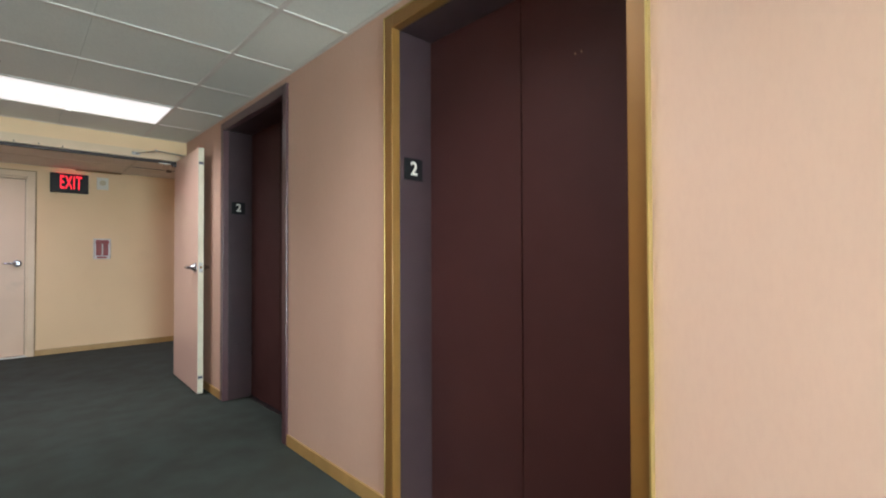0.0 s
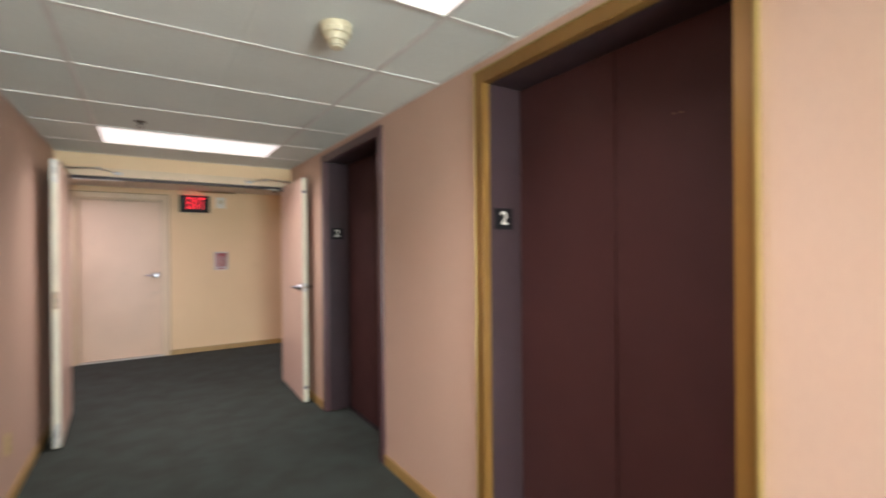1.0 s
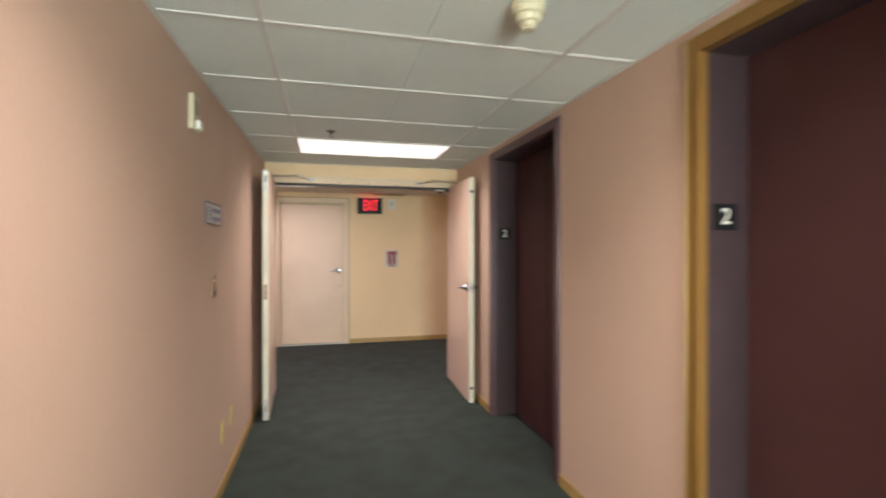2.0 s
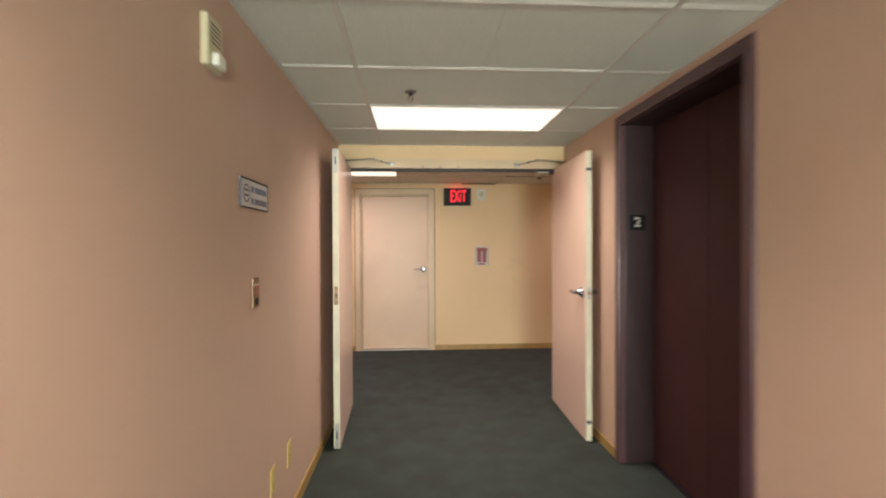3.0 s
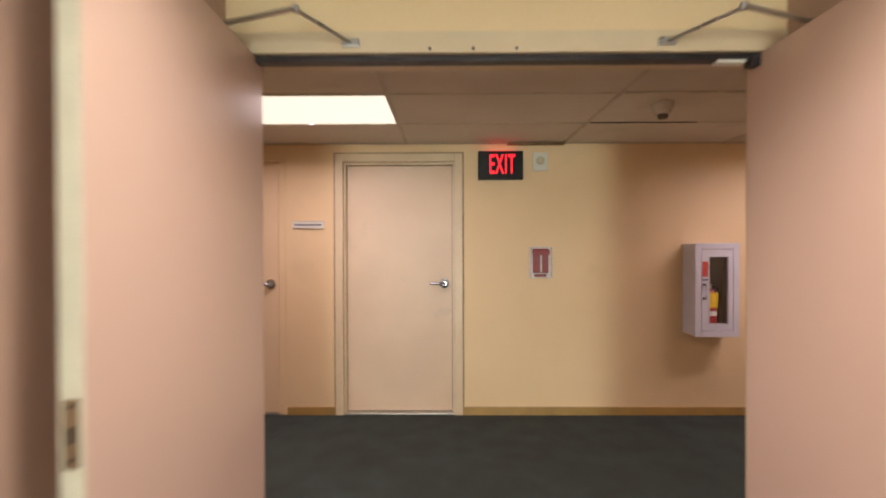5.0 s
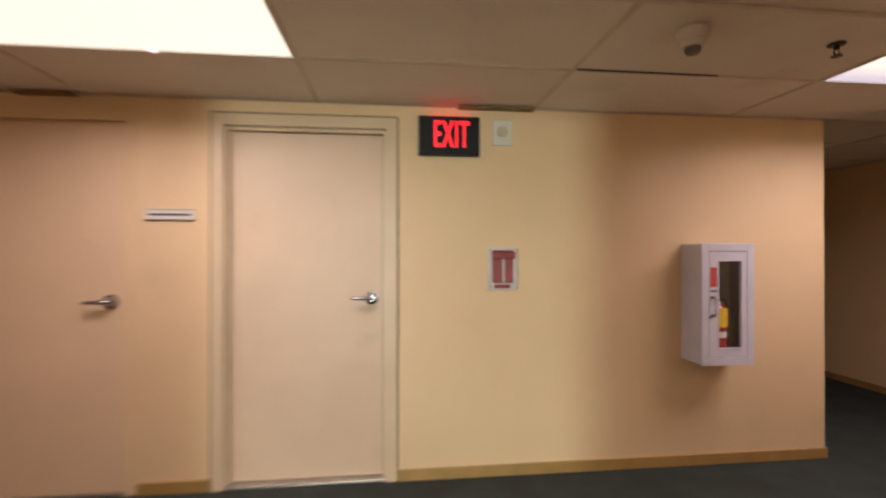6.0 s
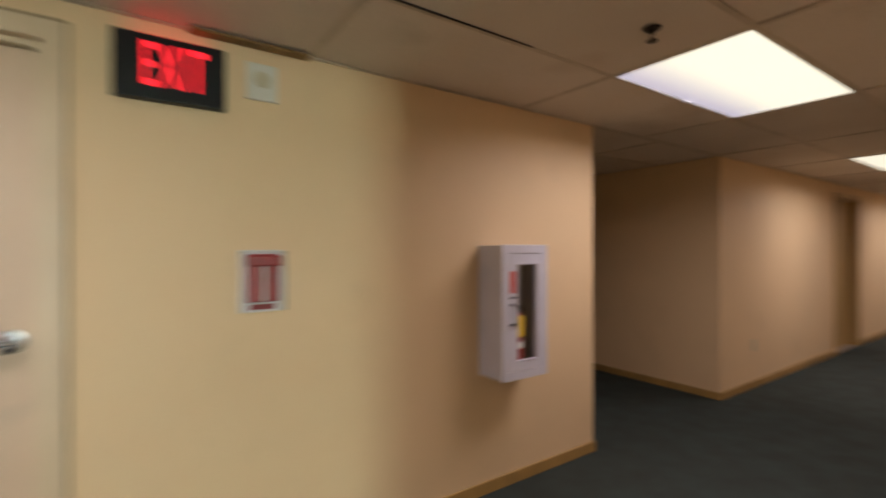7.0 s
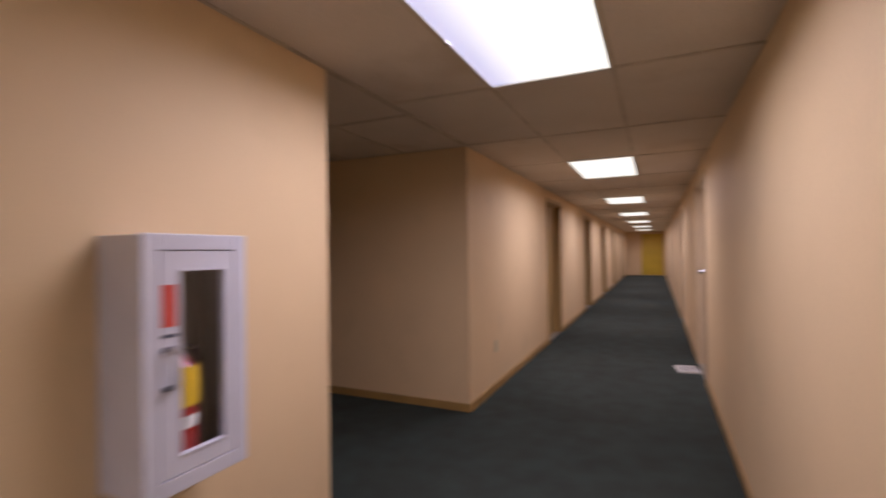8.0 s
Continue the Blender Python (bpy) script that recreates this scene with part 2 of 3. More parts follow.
# ---- large structure ----
T = 0.15
EL = [(0.210, 1.395), (2.417, 3.650)]   # outer edges of the lift surrounds
EL_TOP = 2.220
TRIM, REVEAL = 0.060, 0.215
FD = (-0.783, 0.143, 2.090)             # far door: opening and head
D2 = (-2.225, -1.306, 2.095)
PAX = (3.014, 4.845)                    # side passage
OPEN = (-0.664, 1.226, 2.070)          # double door opening and head
N_DOORS = (8.0, 11.9, 15.6, 19.4, 23.2)
S_DOORS = (6.45, 10.3, 14.0, 17.8, 21.6)
DW, DH = 0.92, 2.06

structure("floor", [(XW - T, YS - T, -0.12, XE + T, YN + 4.4, 0.0)], M_CARPET, "dark grey-green short-pile office carpet, slightly worn", "floor")
structure("wall_west", [(XL - T, YS, 0, XL, YH, 2.6)], M_WALL, "peach wallcovering on the long lobby wall", "wall")
ys = [YS] + [v for e in EL for v in e] + [YH]
structure("wall_east",
          [(XR, ys[i], 0, XR + T + REVEAL, ys[i + 1], 2.6) for i in (0, 2, 4)] +
          [(XR, e[0], EL_TOP, XR + T + REVEAL, e[1], 2.6) for e in EL],
          M_WALL, "peach lobby wall around the two lift openings", "wall")
WIN = (-0.45, 1.0, 0.05, 1.75)
structure("wall_south", [(XL - T, YS - T, 0, WIN[0], YS, 2.6), (WIN[1], YS - T, 0, XR + T, YS, 2.6),
                         (WIN[0], YS - T, 0, WIN[1], YS, WIN[2]), (WIN[0], YS - T, WIN[3], WIN[1], YS, 2.6)],
          M_WALL, "peach end wall of the lobby with a window", "wall")


def wall_x(name, y0, y1, x0, x1, holes, material, label):
    """A wall along x with door openings (x0, x1, head)."""
    boxes, x = [], x0
    for a, b, h in holes:
        boxes += [(x, y0, 0, a, y1, 2.6), (a, y0, h, b, y1, 2.6)]
        x = b
    boxes.append((x, y0, 0, x1, y1, 2.6))
    return structure(name, boxes, material, label, "wall")


wall_x("wall_hall_south", YH, YJ, XW, XJ, [(OPEN[0] - 0.035, OPEN[1] + 0.035, OPEN[2] + 0.075)], M_HALL, "cream painted hall wall around the double doorway")
wall_x("wall_hall_south_east", YC - 0.2, YC, XJ, XE, [(d, d + DW, DH) for d in S_DOORS], M_HALL, "cream painted hall wall with doorways")
wall_x("wall_hall_north", YN, YN + T, XW, PAX[0], [D2, FD], M_HALL, "cream painted hall wall around two doors")
wall_x("wall_hall_north_east", YN, YN + T, PAX[1], XE, [(d, d + DW, DH) for d in N_DOORS], M_HALL, "cream painted hall wall with recessed doors")
structure("wall_passage_west", [(PAX[0] - T, YN + T, 0, PAX[0], YN + 4.2, 2.6)], M_HALL, "cream side wall of the unlit passage", "wall")
structure("wall_passage_east", [(PAX[1], YN + T, 0, PAX[1] + T, YN + 4.2, 2.6)], M_HALL, "cream side wall of the unlit passage", "wall")
structure("wall_passage_end", [(PAX[0] - T, YN + 4.2, 0, PAX[1] + T, YN + 4.35, 2.6)], M_HALL, "cream end wall of the passage", "wall")
structure("wall_hall_west", [(XW - T, YH, 0, XW, YN + T, 2.6)], M_HALL, "cream end wall of the hall", "wall")
structure("wall_hall_east", [(XE, YH, 0, XE + T, YN + T, 2.6)], M_HALL, "cream far end wall of the long hall", "wall")

# baseboards
BH, BT = 0.068, 0.012


def baseboards(name, boxes):
    structure(name, boxes, M_BASE, "tan vinyl baseboard along the wall", "baseboard", 0.003)


baseboards("baseboard_lobby_west", [(XL, YS, 0, XL + BT, YH - 0.01, BH)])
baseboards("baseboard_lobby_east", [(XR - BT, ys[i] + 0.001, 0, XR, ys[i + 1] - 0.001, BH) for i in (0, 2, 4)])
baseboards("baseboard_hall_north", [(XW, YN - BT, 0, D2[0] - 0.065, YN, BH), (D2[1] + 0.065, YN - BT, 0, FD[0] - 0.066, YN, BH), (FD[1] + 0.066, YN - BT, 0, PAX[0] + BT, YN, BH)])
nx = [PAX[1] - BT] + [v for d in N_DOORS for v in (d - 0.05, d + DW + 0.05)] + [XE]
baseboards("baseboard_hall_north_east", [(nx[i], YN - BT, 0, nx[i + 1], YN, BH) for i in range(0, len(nx), 2)])
sx = [XJ] + [v for d in S_DOORS for v in (d - 0.05, d + DW + 0.05)] + [XE]
baseboards("baseboard_hall_south", [(sx[i], YC, 0, sx[i + 1], YC + BT, BH) for i in range(0, len(sx), 2)] + [(XW, YJ, 0, OPEN[0] - 0.06, YJ + BT, BH), (OPEN[1] + 0.06, YJ, 0, XJ, YJ + BT, BH)])
baseboards("baseboard_passage", [(PAX[1] - BT, YN, 0, PAX[1], YN + 4.2, BH), (PAX[0], YN, 0, PAX[0] + BT, YN + 4.2, BH)])


# ---- ceilings ----
def ceiling(name, x0, x1, y0, y1, z, xs, ys_, holes, mats, label, score=False):
    """Lay-in tiles between tees; holes are tiles taken up by lights (centre points)."""
    bm = bmesh.new()
    gx, gy = [x0] + list(xs) + [x1], [y0] + list(ys_) + [y1]
    for i in range(len(gx) - 1):
        for j in range(len(gy) - 1):
            a, b, c, d = gx[i], gx[i + 1], gy[j], gy[j + 1]
            if any(a < hx < b and c < hy < d for hx, hy in holes):
                continue
            dz = random.uniform(0.003, 0.007)
            if score and b - a > 1.0:
                mid = (a + b) / 2
                box(bm, a + 0.008, c + 0.008, z + dz, mid - 0.003, d - 0.008, z + 0.02, 0.002)
                box(bm, mid + 0.003, c + 0.008, z + dz, b - 0.008, d - 0.008, z + 0.02, 0.002)
                box(bm, mid - 0.003, c + 0.008, z + dz + 0.004, mid + 0.003, d - 0.008, z + 0.02)
            else:
                box(bm, a + 0.006, c + 0.006, z + dz, b - 0.006, d - 0.006, z + 0.02, 0.002)
    w = 0.012
    for x in xs:
        box(bm, x - w, y0, z, x + w, y1, z + 0.022, 0, 1)
    for y in ys_:
        px = x0
        for x in list(xs) + [x1]:
            box(bm, px + (w if px != x0 else 0), y - w, z + 0.0005, x - (w if x != x1 else 0), y + w, z + 0.0225, 0, 1)
            px = x
    box(bm, x0 - 0.1, y0 - 0.1, z + 0.10, x1 + 0.1, y1 + 0.1, z + 0.14)
    for e in ((x0, y0, x0 + 0.02, y1), (x1 - 0.02, y0, x1, y1), (x0 + 0.02, y0, x1 - 0.02, y0 + 0.02), (x0 + 0.02, y1 - 0.02, x1 - 0.02, y1)):
        box(bm, e[0], e[1], z - 0.001, e[2], e[3], z + 0.002, 0, 1)
    return tagged(part(name, bm, mats), label, "ceiling", kind="structure")


LX = (-0.335, 0.902)
LY = [1.722 - 0.62 * k for k in range(8, 0, -1)] + [1.722, 2.350, 2.982, 3.590, 4.178]
LOBBY_LIGHTS = [(LX, (3.590, 4.178)), (LX, (LY[6], LY[7])), (LX, (LY[1], LY[2]))]
ceiling("ceiling_lobby", XL, XR, YS, YH, H1, LX, LY, [((a[0] + a[1]) / 2, (b[0] + b[1]) / 2) for a, b in LOBBY_LIGHTS],
        [M_TILE, M_TEE], "grey-white lay-in ceiling tiles in a painted grid", True)
HX = [-5.25, -4.0, -2.76, -1.51, -0.255, 1.035, 2.335, 3.61, 4.82, 5.95, 7.20]
while HX[-1] < XE - 1.4:
    HX.append(HX[-1] + 1.205)
HY = (5.648, 6.268)
lamp_x = [0, 3, 6, 9] + list(range(12, len(HX) - 1, 3))
HALL_LIGHTS = [((HX[k], HX[k + 1]), HY) for k in lamp_x]
ceiling("ceiling_hall", XW, XE, YJ, YN, H2, HX, HY, [((a[0] + a[1]) / 2, (b[0] + b[1]) / 2) for a, b in HALL_LIGHTS],
        [M_TILE_OLD, M_TEE_OLD], "aged brownish lay-in ceiling tiles with stains")
ceiling("ceiling_passage", PAX[0], PAX[1], YN, YN + 4.2, H2, (3.85,), [YN + 0.6 * k for k in range(1, 7)], [], [M_TILE_OLD, M_TEE_OLD],
        "aged brownish lay-in ceiling tiles")


# ---- ceiling lights ----
def ceiling_light(xr, yr, z, diffuser, color, watts, spread, group):
    cx, cy = (xr[0] + xr[1]) / 2, (yr[0] + yr[1]) / 2
    hx, hy = (xr[1] - xr[0]) / 2 - 0.004, (yr[1] - yr[0]) / 2 - 0.004
    t = thing("ceiling_light", pose(cx, cy, z), "rectangular fluorescent troffer with a lit white diffuser", "ceiling light", group)
    bm = bmesh.new()
    w = 0.009
    for b in ((-hx, -hy, hx, -hy + w), (-hx, hy - w, hx, hy), (-hx, -hy + w, -hx + w, hy - w), (hx - w, -hy + w, hx, hy - w)):
        box(bm, b[0], b[1], -0.003, b[2], b[3], 0.02, 0.002)
    box(bm, -hx, -hy, 0.05, hx, hy, 0.09)
    for s in (-1, 1):
        box(bm, -hx, s * hy - 0.004, 0.02, hx, s * hy + 0.004, 0.05)
        box(bm, s * hx - 0.004, -hy, 0.02, s * hx + 0.004, hy, 0.05)
    part("frame", bm, M_TEE, t, "white enamelled frame")
    boxpart("diffuser", (-hx + w, -hy + w, 0.004, hx - w, hy - w, 0.010), diffuser, t, "glowing acrylic diffuser")
    bm = bmesh.new()
    box(bm, 0.02, hy - w - 0.006, -0.008, 0.05, hy - w + 0.012, 0.0, 0.002)
    part("latch", bm, M_STEEL, t)
    tubes = bpy.data.lights.new("tube_light", "AREA")
    tubes.shape, tubes.size, tubes.size_y, tubes.spread = "RECTANGLE", 2 * (hx - w) - 0.01, 2 * (hy - w) - 0.01, radians(spread)
    tubes.energy, tubes.color = watts, color
    new("tube_light", tubes).matrix_world = pose(cx, cy, z + 0.002)
    return t


for a, b in LOBBY_LIGHTS:
    ceiling_light(a, b, H1, M_LOBBYLAMP, LAMP_LOBBY, LOBBY_WATTS, LOBBY_SPREAD, "lobby ceiling lights")
for k, (a, b) in enumerate(HALL_LIGHTS):
    # the lamp past the lobby door is weak along its north side
    ceiling_light(a, b, H2, M_DIMLAMP if k == 2 else M_HALLLAMP, LAMP_HALL, HALL_WATTS, HALL_SPREAD, "hall ceiling lights")

# ---- window at the lobby's end ----
win = thing("window_1", pose(0, YS - T / 2, 0), "tall plain window at the end of the lobby", "window", kind="structure")
bm = bmesh.new()
for b in ((WIN[0], WIN[2], WIN[0] + 0.05, WIN[3]), (WIN[1] - 0.05, WIN[2], WIN[1], WIN[3]), (WIN[0] + 0.05, WIN[2], WIN[1] - 0.05, WIN[2] + 0.05), (WIN[0] + 0.05, WIN[3] - 0.05, WIN[1] - 0.05, WIN[3])):
    box(bm, b[0], -0.03, b[1], b[2], 0.03, b[3], 0.003)
part("window_frame", bm, M_ALU, win)
pane = boxpart("pane", (WIN[0] + 0.05, -0.003, WIN[2] + 0.05, WIN[1] - 0.05, 0.003, WIN[3] - 0.05), M_GLASS, win)
pane.visible_shadow = False
day = bpy.data.lights.new("window_daylight", "AREA")
day.shape, day.size, day.size_y, day.energy, day.color = "RECTANGLE", WIN[1] - WIN[0] - 0.1, WIN[3] - WIN[2] - 0.1, WINDOW_WATTS, (0.80, 1.0, 0.94)
new("window_daylight", day).matrix_world = look(((WIN[0] + WIN[1]) / 2, YS - T - 0.02, (WIN[2] + WIN[3]) / 2), ((WIN[0] + WIN[1]) / 2, 5, (WIN[2] + WIN[3]) / 2))


# ---- lifts ----
def lift(y0, y1, trim_mat, jamb_mat, label, bead_mat=None):
    t = thing("elevator", pose(XR, (y0 + y1) / 2, 0), label, "elevator", "lobby elevators")
    h = (y1 - y0) / 2
    z = EL_TOP
    tr = TRIM
    for nm, d in (("trim", (-0.014, -h, 0, 0.03, -h + tr, z)), ("trim", (-0.014, h - tr, 0, 0.03, h, z)), ("trim", (-0.014, -h + tr, z - tr, 0.03, h - tr, z))):
        boxpart(nm, d, trim_mat, t, bevel=0.004)
    if bead_mat:
        for d in ((-0.024, -h - 0.001, 0, 0.0, -h + 0.006, z + 0.001), (-0.018, h - 0.005, 0, 0.0, h + 0.001, z + 0.001), (-0.018, -h + 0.006, z - 0.005, 0.0, h - 0.005, z + 0.001)):
            boxpart("bead", d, bead_mat, t, "bright brass edge bead", 0.003)
    i = h - tr
    zt = z - tr
    boxpart("jamb", (0.03, -h, 0, REVEAL + 0.06, -i, z - 0.001), jamb_mat, t, bevel=0.002)
    boxpart("jamb", (0.03, i, 0, REVEAL + 0.06, h, z - 0.001), jamb_mat, t, bevel=0.002)
    boxpart("head", (0.03, -i, zt, REVEAL + 0.06, i, z - 0.001), jamb_mat, t, bevel=0.002)
    for s in (-1, 1):
        a, b = sorted((s * 0.003, s * (i + 0.03)))
        p = boxpart("door_panel", (REVEAL, a, 0.008, REVEAL + 0.035, b, zt + 0.02), M_MAROON, t, bevel=0.002)
        if s < 0:
            bm = bmesh.new()
            for k in (-0.012, 0.012):
                cyl(bm, (REVEAL + 0.001, -0.252 + k, 1.86), (-1, 0, 0), 0.0028, 0.003, 10)
            part("key_hole", bm, M_BRONZE, p, "two small worn key holes")
    boxpart("backing", (REVEAL + 0.05, -h, 0, REVEAL + 0.09, h, z), M_DARKMETAL, t)
    boxpart("sill", (REVEAL - 0.03, -i, -0.002, REVEAL + 0.05, i, 0.005), M_DARKMETAL, t, "dark metal sill")
    # floor numeral plate on the far reveal
    pl = boxpart("number_plate", (0.052, i - 0.005, 1.494, 0.158, i + 0.001, 1.594), M_BLACK, t, "black plate with an ivory numeral", 0.0015)
    lettering("numeral", "2", 0.085, 0.0012, M_NUM, pl, Matrix.Translation((0.106, i - 0.0055, 1.544)) @ FACE_S)
    return t


lift(*EL[0], M_BRASS, M_JAMB, "maroon two-panel elevator doors in a brass-trimmed surround, closed", M_BEAD)
lift(*EL[1], M_JAMB_DARK, M_JAMB, "maroon two-panel elevator doors in a dark plum surround, closed")


# ---- doors ----
def lever_handle(parent, p, out, along, both=True):
    """A lever at p on a door face: out is the face's normal, along the way the lever points."""
    o, a = Vector(out), Vector(along)
    bm = bmesh.new()
    cyl(bm, p, out, 0.041, 0.012, 28, bevel=0.003)
    cyl(bm, Vector(p) + o * 0.012, out, 0.030, 0.026, 24, 0.018)
    h = part("lever_handle", bm, M_CHROME, parent, "satin chrome lever handle", True)
    bm = bmesh.new()
    q = Vector(p)
    tube(bm, [q + o * 0.03, q + o * 0.052, q + o * 0.058 + a * 0.015, q + o * 0.058 + a * 0.06, q + o * 0.055 + a * 0.105, q + o * 0.048 + a * 0.118], [0.012, 0.0125, 0.0135, 0.012, 0.011, 0.008], 12, 1.0)
    part("lever", bm, M_CHROME, h, smooth=True)
    return h


def hung_leaf(name, hinge, tip, side, label, handle):
    """A leaf of the double door, open against the lobby wall. side: +1 when its room face looks to +x."""
    hx, hy = hinge
    d = Vector((tip[0] - hx, tip[1] - hy, 0))
    L = d.length
    ang = math.degrees(math.atan2(d.y, d.x))
    t = thing(name, pose(hx, hy, 0, 0, 0, ang), label, "door", "lobby double doors", "structure")
    th = 0.022
    # local x runs from hinge to tip; the room face is at local y = s * th
    s = side
    leaf = boxpart("leaf", (0.0, -th, 0.012, L - 0.002, th, 2.066), M_DOORPAINT, t, bevel=0.0015)
    edge = boxpart("edge", (L - 0.002, -th + 0.001, 0.013, L + 0.001, th - 0.001, 2.065), M_EDGE, t, "pale painted door edge")
    ex = L + 0.001
    if handle:
        lever_handle(leaf, (L - 0.07, s * th, 1.06), (0, s, 0), (-1, 0, 0))
        lever_handle(leaf, (L - 0.07, -s * th, 1.06), (0, -s, 0), (-1, 0, 0))
        pl = boxpart("latch_plate", (ex, -0.014, 1.02, ex + 0.002, 0.014, 1.10), M_STEEL, edge, "steel latch plate")
        boxpart("latch_bolt", (ex + 0.002, -0.008, 1.052, ex + 0.012, 0.008, 1.072), M_BRASS, edge, bevel=0.003)
        for z in (0.135, 1.925):
            boxpart("flush_bolt", (ex, -0.018, z, ex + 0.0015, 0.018, z + 0.022), M_INK, edge, "dark flush bolt mark")
    else:
        boxpart("strike_plate", (ex, -0.014, 1.00, ex + 0.0015, 0.014, 1.125), M_BRONZE, edge, "dull bronze strike plate")
        boxpart("strike_hole", (ex + 0.0015, -0.006, 1.045, ex + 0.002, 0.006, 1.075), M_BLACK, edge)
        for z in (1.012, 1.108):
            boxpart("screw", (ex + 0.0015, -0.004, z, ex + 0.002, 0.004, z + 0.008), M_BLACK, edge)
        for z0, z1 in ((0.02, 0.185), (1.90, 2.06)):
            pb = boxpart("flush_bolt", (ex, -0.013, z0, ex + 0.002, 0.013, z1), M_ALU, edge, "aluminium flush bolt")
            boxpart("slot", (ex + 0.002, -0.005, z0 + 0.06, ex + 0.0025, 0.005, z0 + 0.11), M_INK, edge)
    for z in (0.25, 1.03, 1.82):
        bm = bmesh.new()
        cyl(bm, (-0.006, -s * (th + 0.004), z), (0, 0, 1), 0.007, 0.11, 12)
        part("hinge", bm, M_STEEL, t, "steel butt hinge", True)
    # closer body on the face towards the wall
    bm = bmesh.new()
    box(bm, 0.05, -s * (th + 0.028) - 0.022, 1.965, 0.30, -s * (th + 0.028) + 0.022, 2.03, 0.006)
    part("closer_body", bm, M_ALU, t, "aluminium door closer")
    return t


hung_leaf("door_1", (-0.626, 4.800), (-0.592, 3.908), 1, "cream painted flush door with strike plate, standing open", False)
hung_leaf("door_2", (1.197, 4.800), (1.172, 3.908), -1, "cream painted flush door with lever handle, standing open", True)

# closer arms that reach from the doors to the head of the frame
for sx_, foot, elbow, root in ((1, (-0.258, 4.705, 2.100), (-0.375, 4.48, 2.100), (-0.665, 4.58, 2.035)), (-1, (0.838, 4.705, 2.100), (0.955, 4.48, 2.100), (1.235, 4.58, 2.035))):
    t = thing("closer_arm", pose(*foot), "thin steel door closer arm under the ceiling", "door closer", "door closer arms")
    f = Vector(foot)
    e, r0 = Vector(elbow) - f, Vector(root) - f
    bm = bmesh.new()
    tube(bm, [(0, 0, 0), e * 0.5, e], 0.008, 8, 0.7)
    part("forearm", bm, M_STEEL, t, smooth=True)
    bm = bmesh.new()
    up = Vector((r0.x, r0.y, e.z + 0.004))
    tube(bm, [e + Vector((0, 0, 0.006)), up, up + Vector((0, 0, -0.001)), r0], 0.011, 8, 0.6)
    part("main_arm", bm, M_ALU, t, smooth=True)
    bm = bmesh.new()
    box(bm, -0.03, -0.006, -0.012, 0.03, 0.016, 0.014, 0.003)
    part("foot", bm, M_STEEL, t)
    bm = bmesh.new()
    cyl(bm, e - Vector((0, 0, 0.008)), (0, 0, 1), 0.010, 0.022, 14)
    part("elbow", bm, M_STEEL, t, smooth=True)

# steel frame of the double door
fr = thing("door_frame", pose(0, YH, 0), "cream painted steel frame around the double doorway", "door frame", kind="structure")
o0, o1, oz = OPEN
fw = 0.035
yd = YJ - YH
boxpart("jamb", (o0 - fw + 0.003, -0.006, 0, o0, yd + 0.008, oz + 0.074), M_FRAME, fr, bevel=0.002)
boxpart("jamb", (o1, -0.006, 0, o1 + fw - 0.003, yd + 0.008, oz + 0.074), M_FRAME, fr, bevel=0.002)
hd = boxpart("head", (o0, -0.006, oz, o1, yd + 0.008, oz + 0.074), M_FRAME, fr, bevel=0.002)
boxpart("stop", (o0, 0.06, oz - 0.016, o1, 0.10, oz), M_FRAME, fr, bevel=0.001)
boxpart("stop", (o0, 0.06, 0, o0 + 0.016, 0.10, oz - 0.016), M_FRAME, fr, bevel=0.001)
boxpart("stop", (o1 - 0.016, 0.06, 0, o1, 0.10, oz - 0.016), M_FRAME, fr, bevel=0.001)
boxpart("coordinator_bar", (o0 + 0.01, 0.012, oz - 0.024, o1 - 0.002, 0.058, oz - 0.001), M_DARKMETAL, fr, "dark metal door coordinator bar", 0.002)
boxpart("bracket", (o1 - 0.20, 0.012, oz - 0.034, o1 - 0.10, 0.05, oz - 0.022), M_WHITE, hd, "pale coordinator bracket", 0.003)
boxpart("bracket", (o1 - 0.085, 0.004, oz - 0.046, o1 - 0.01, 0.05, oz - 0.008), M_DARKMETAL, hd, "dark coordinator lever", 0.004)
for k in (0.36, 0.52, 0.44):
    bm = bmesh.new()
    cyl(bm, (o0 + k * (o1 - o0), -0.006, oz + 0.012), (0, -1, 0), 0.006, 0.003, 10)
    part("screw", bm, M_DARKMETAL, hd)


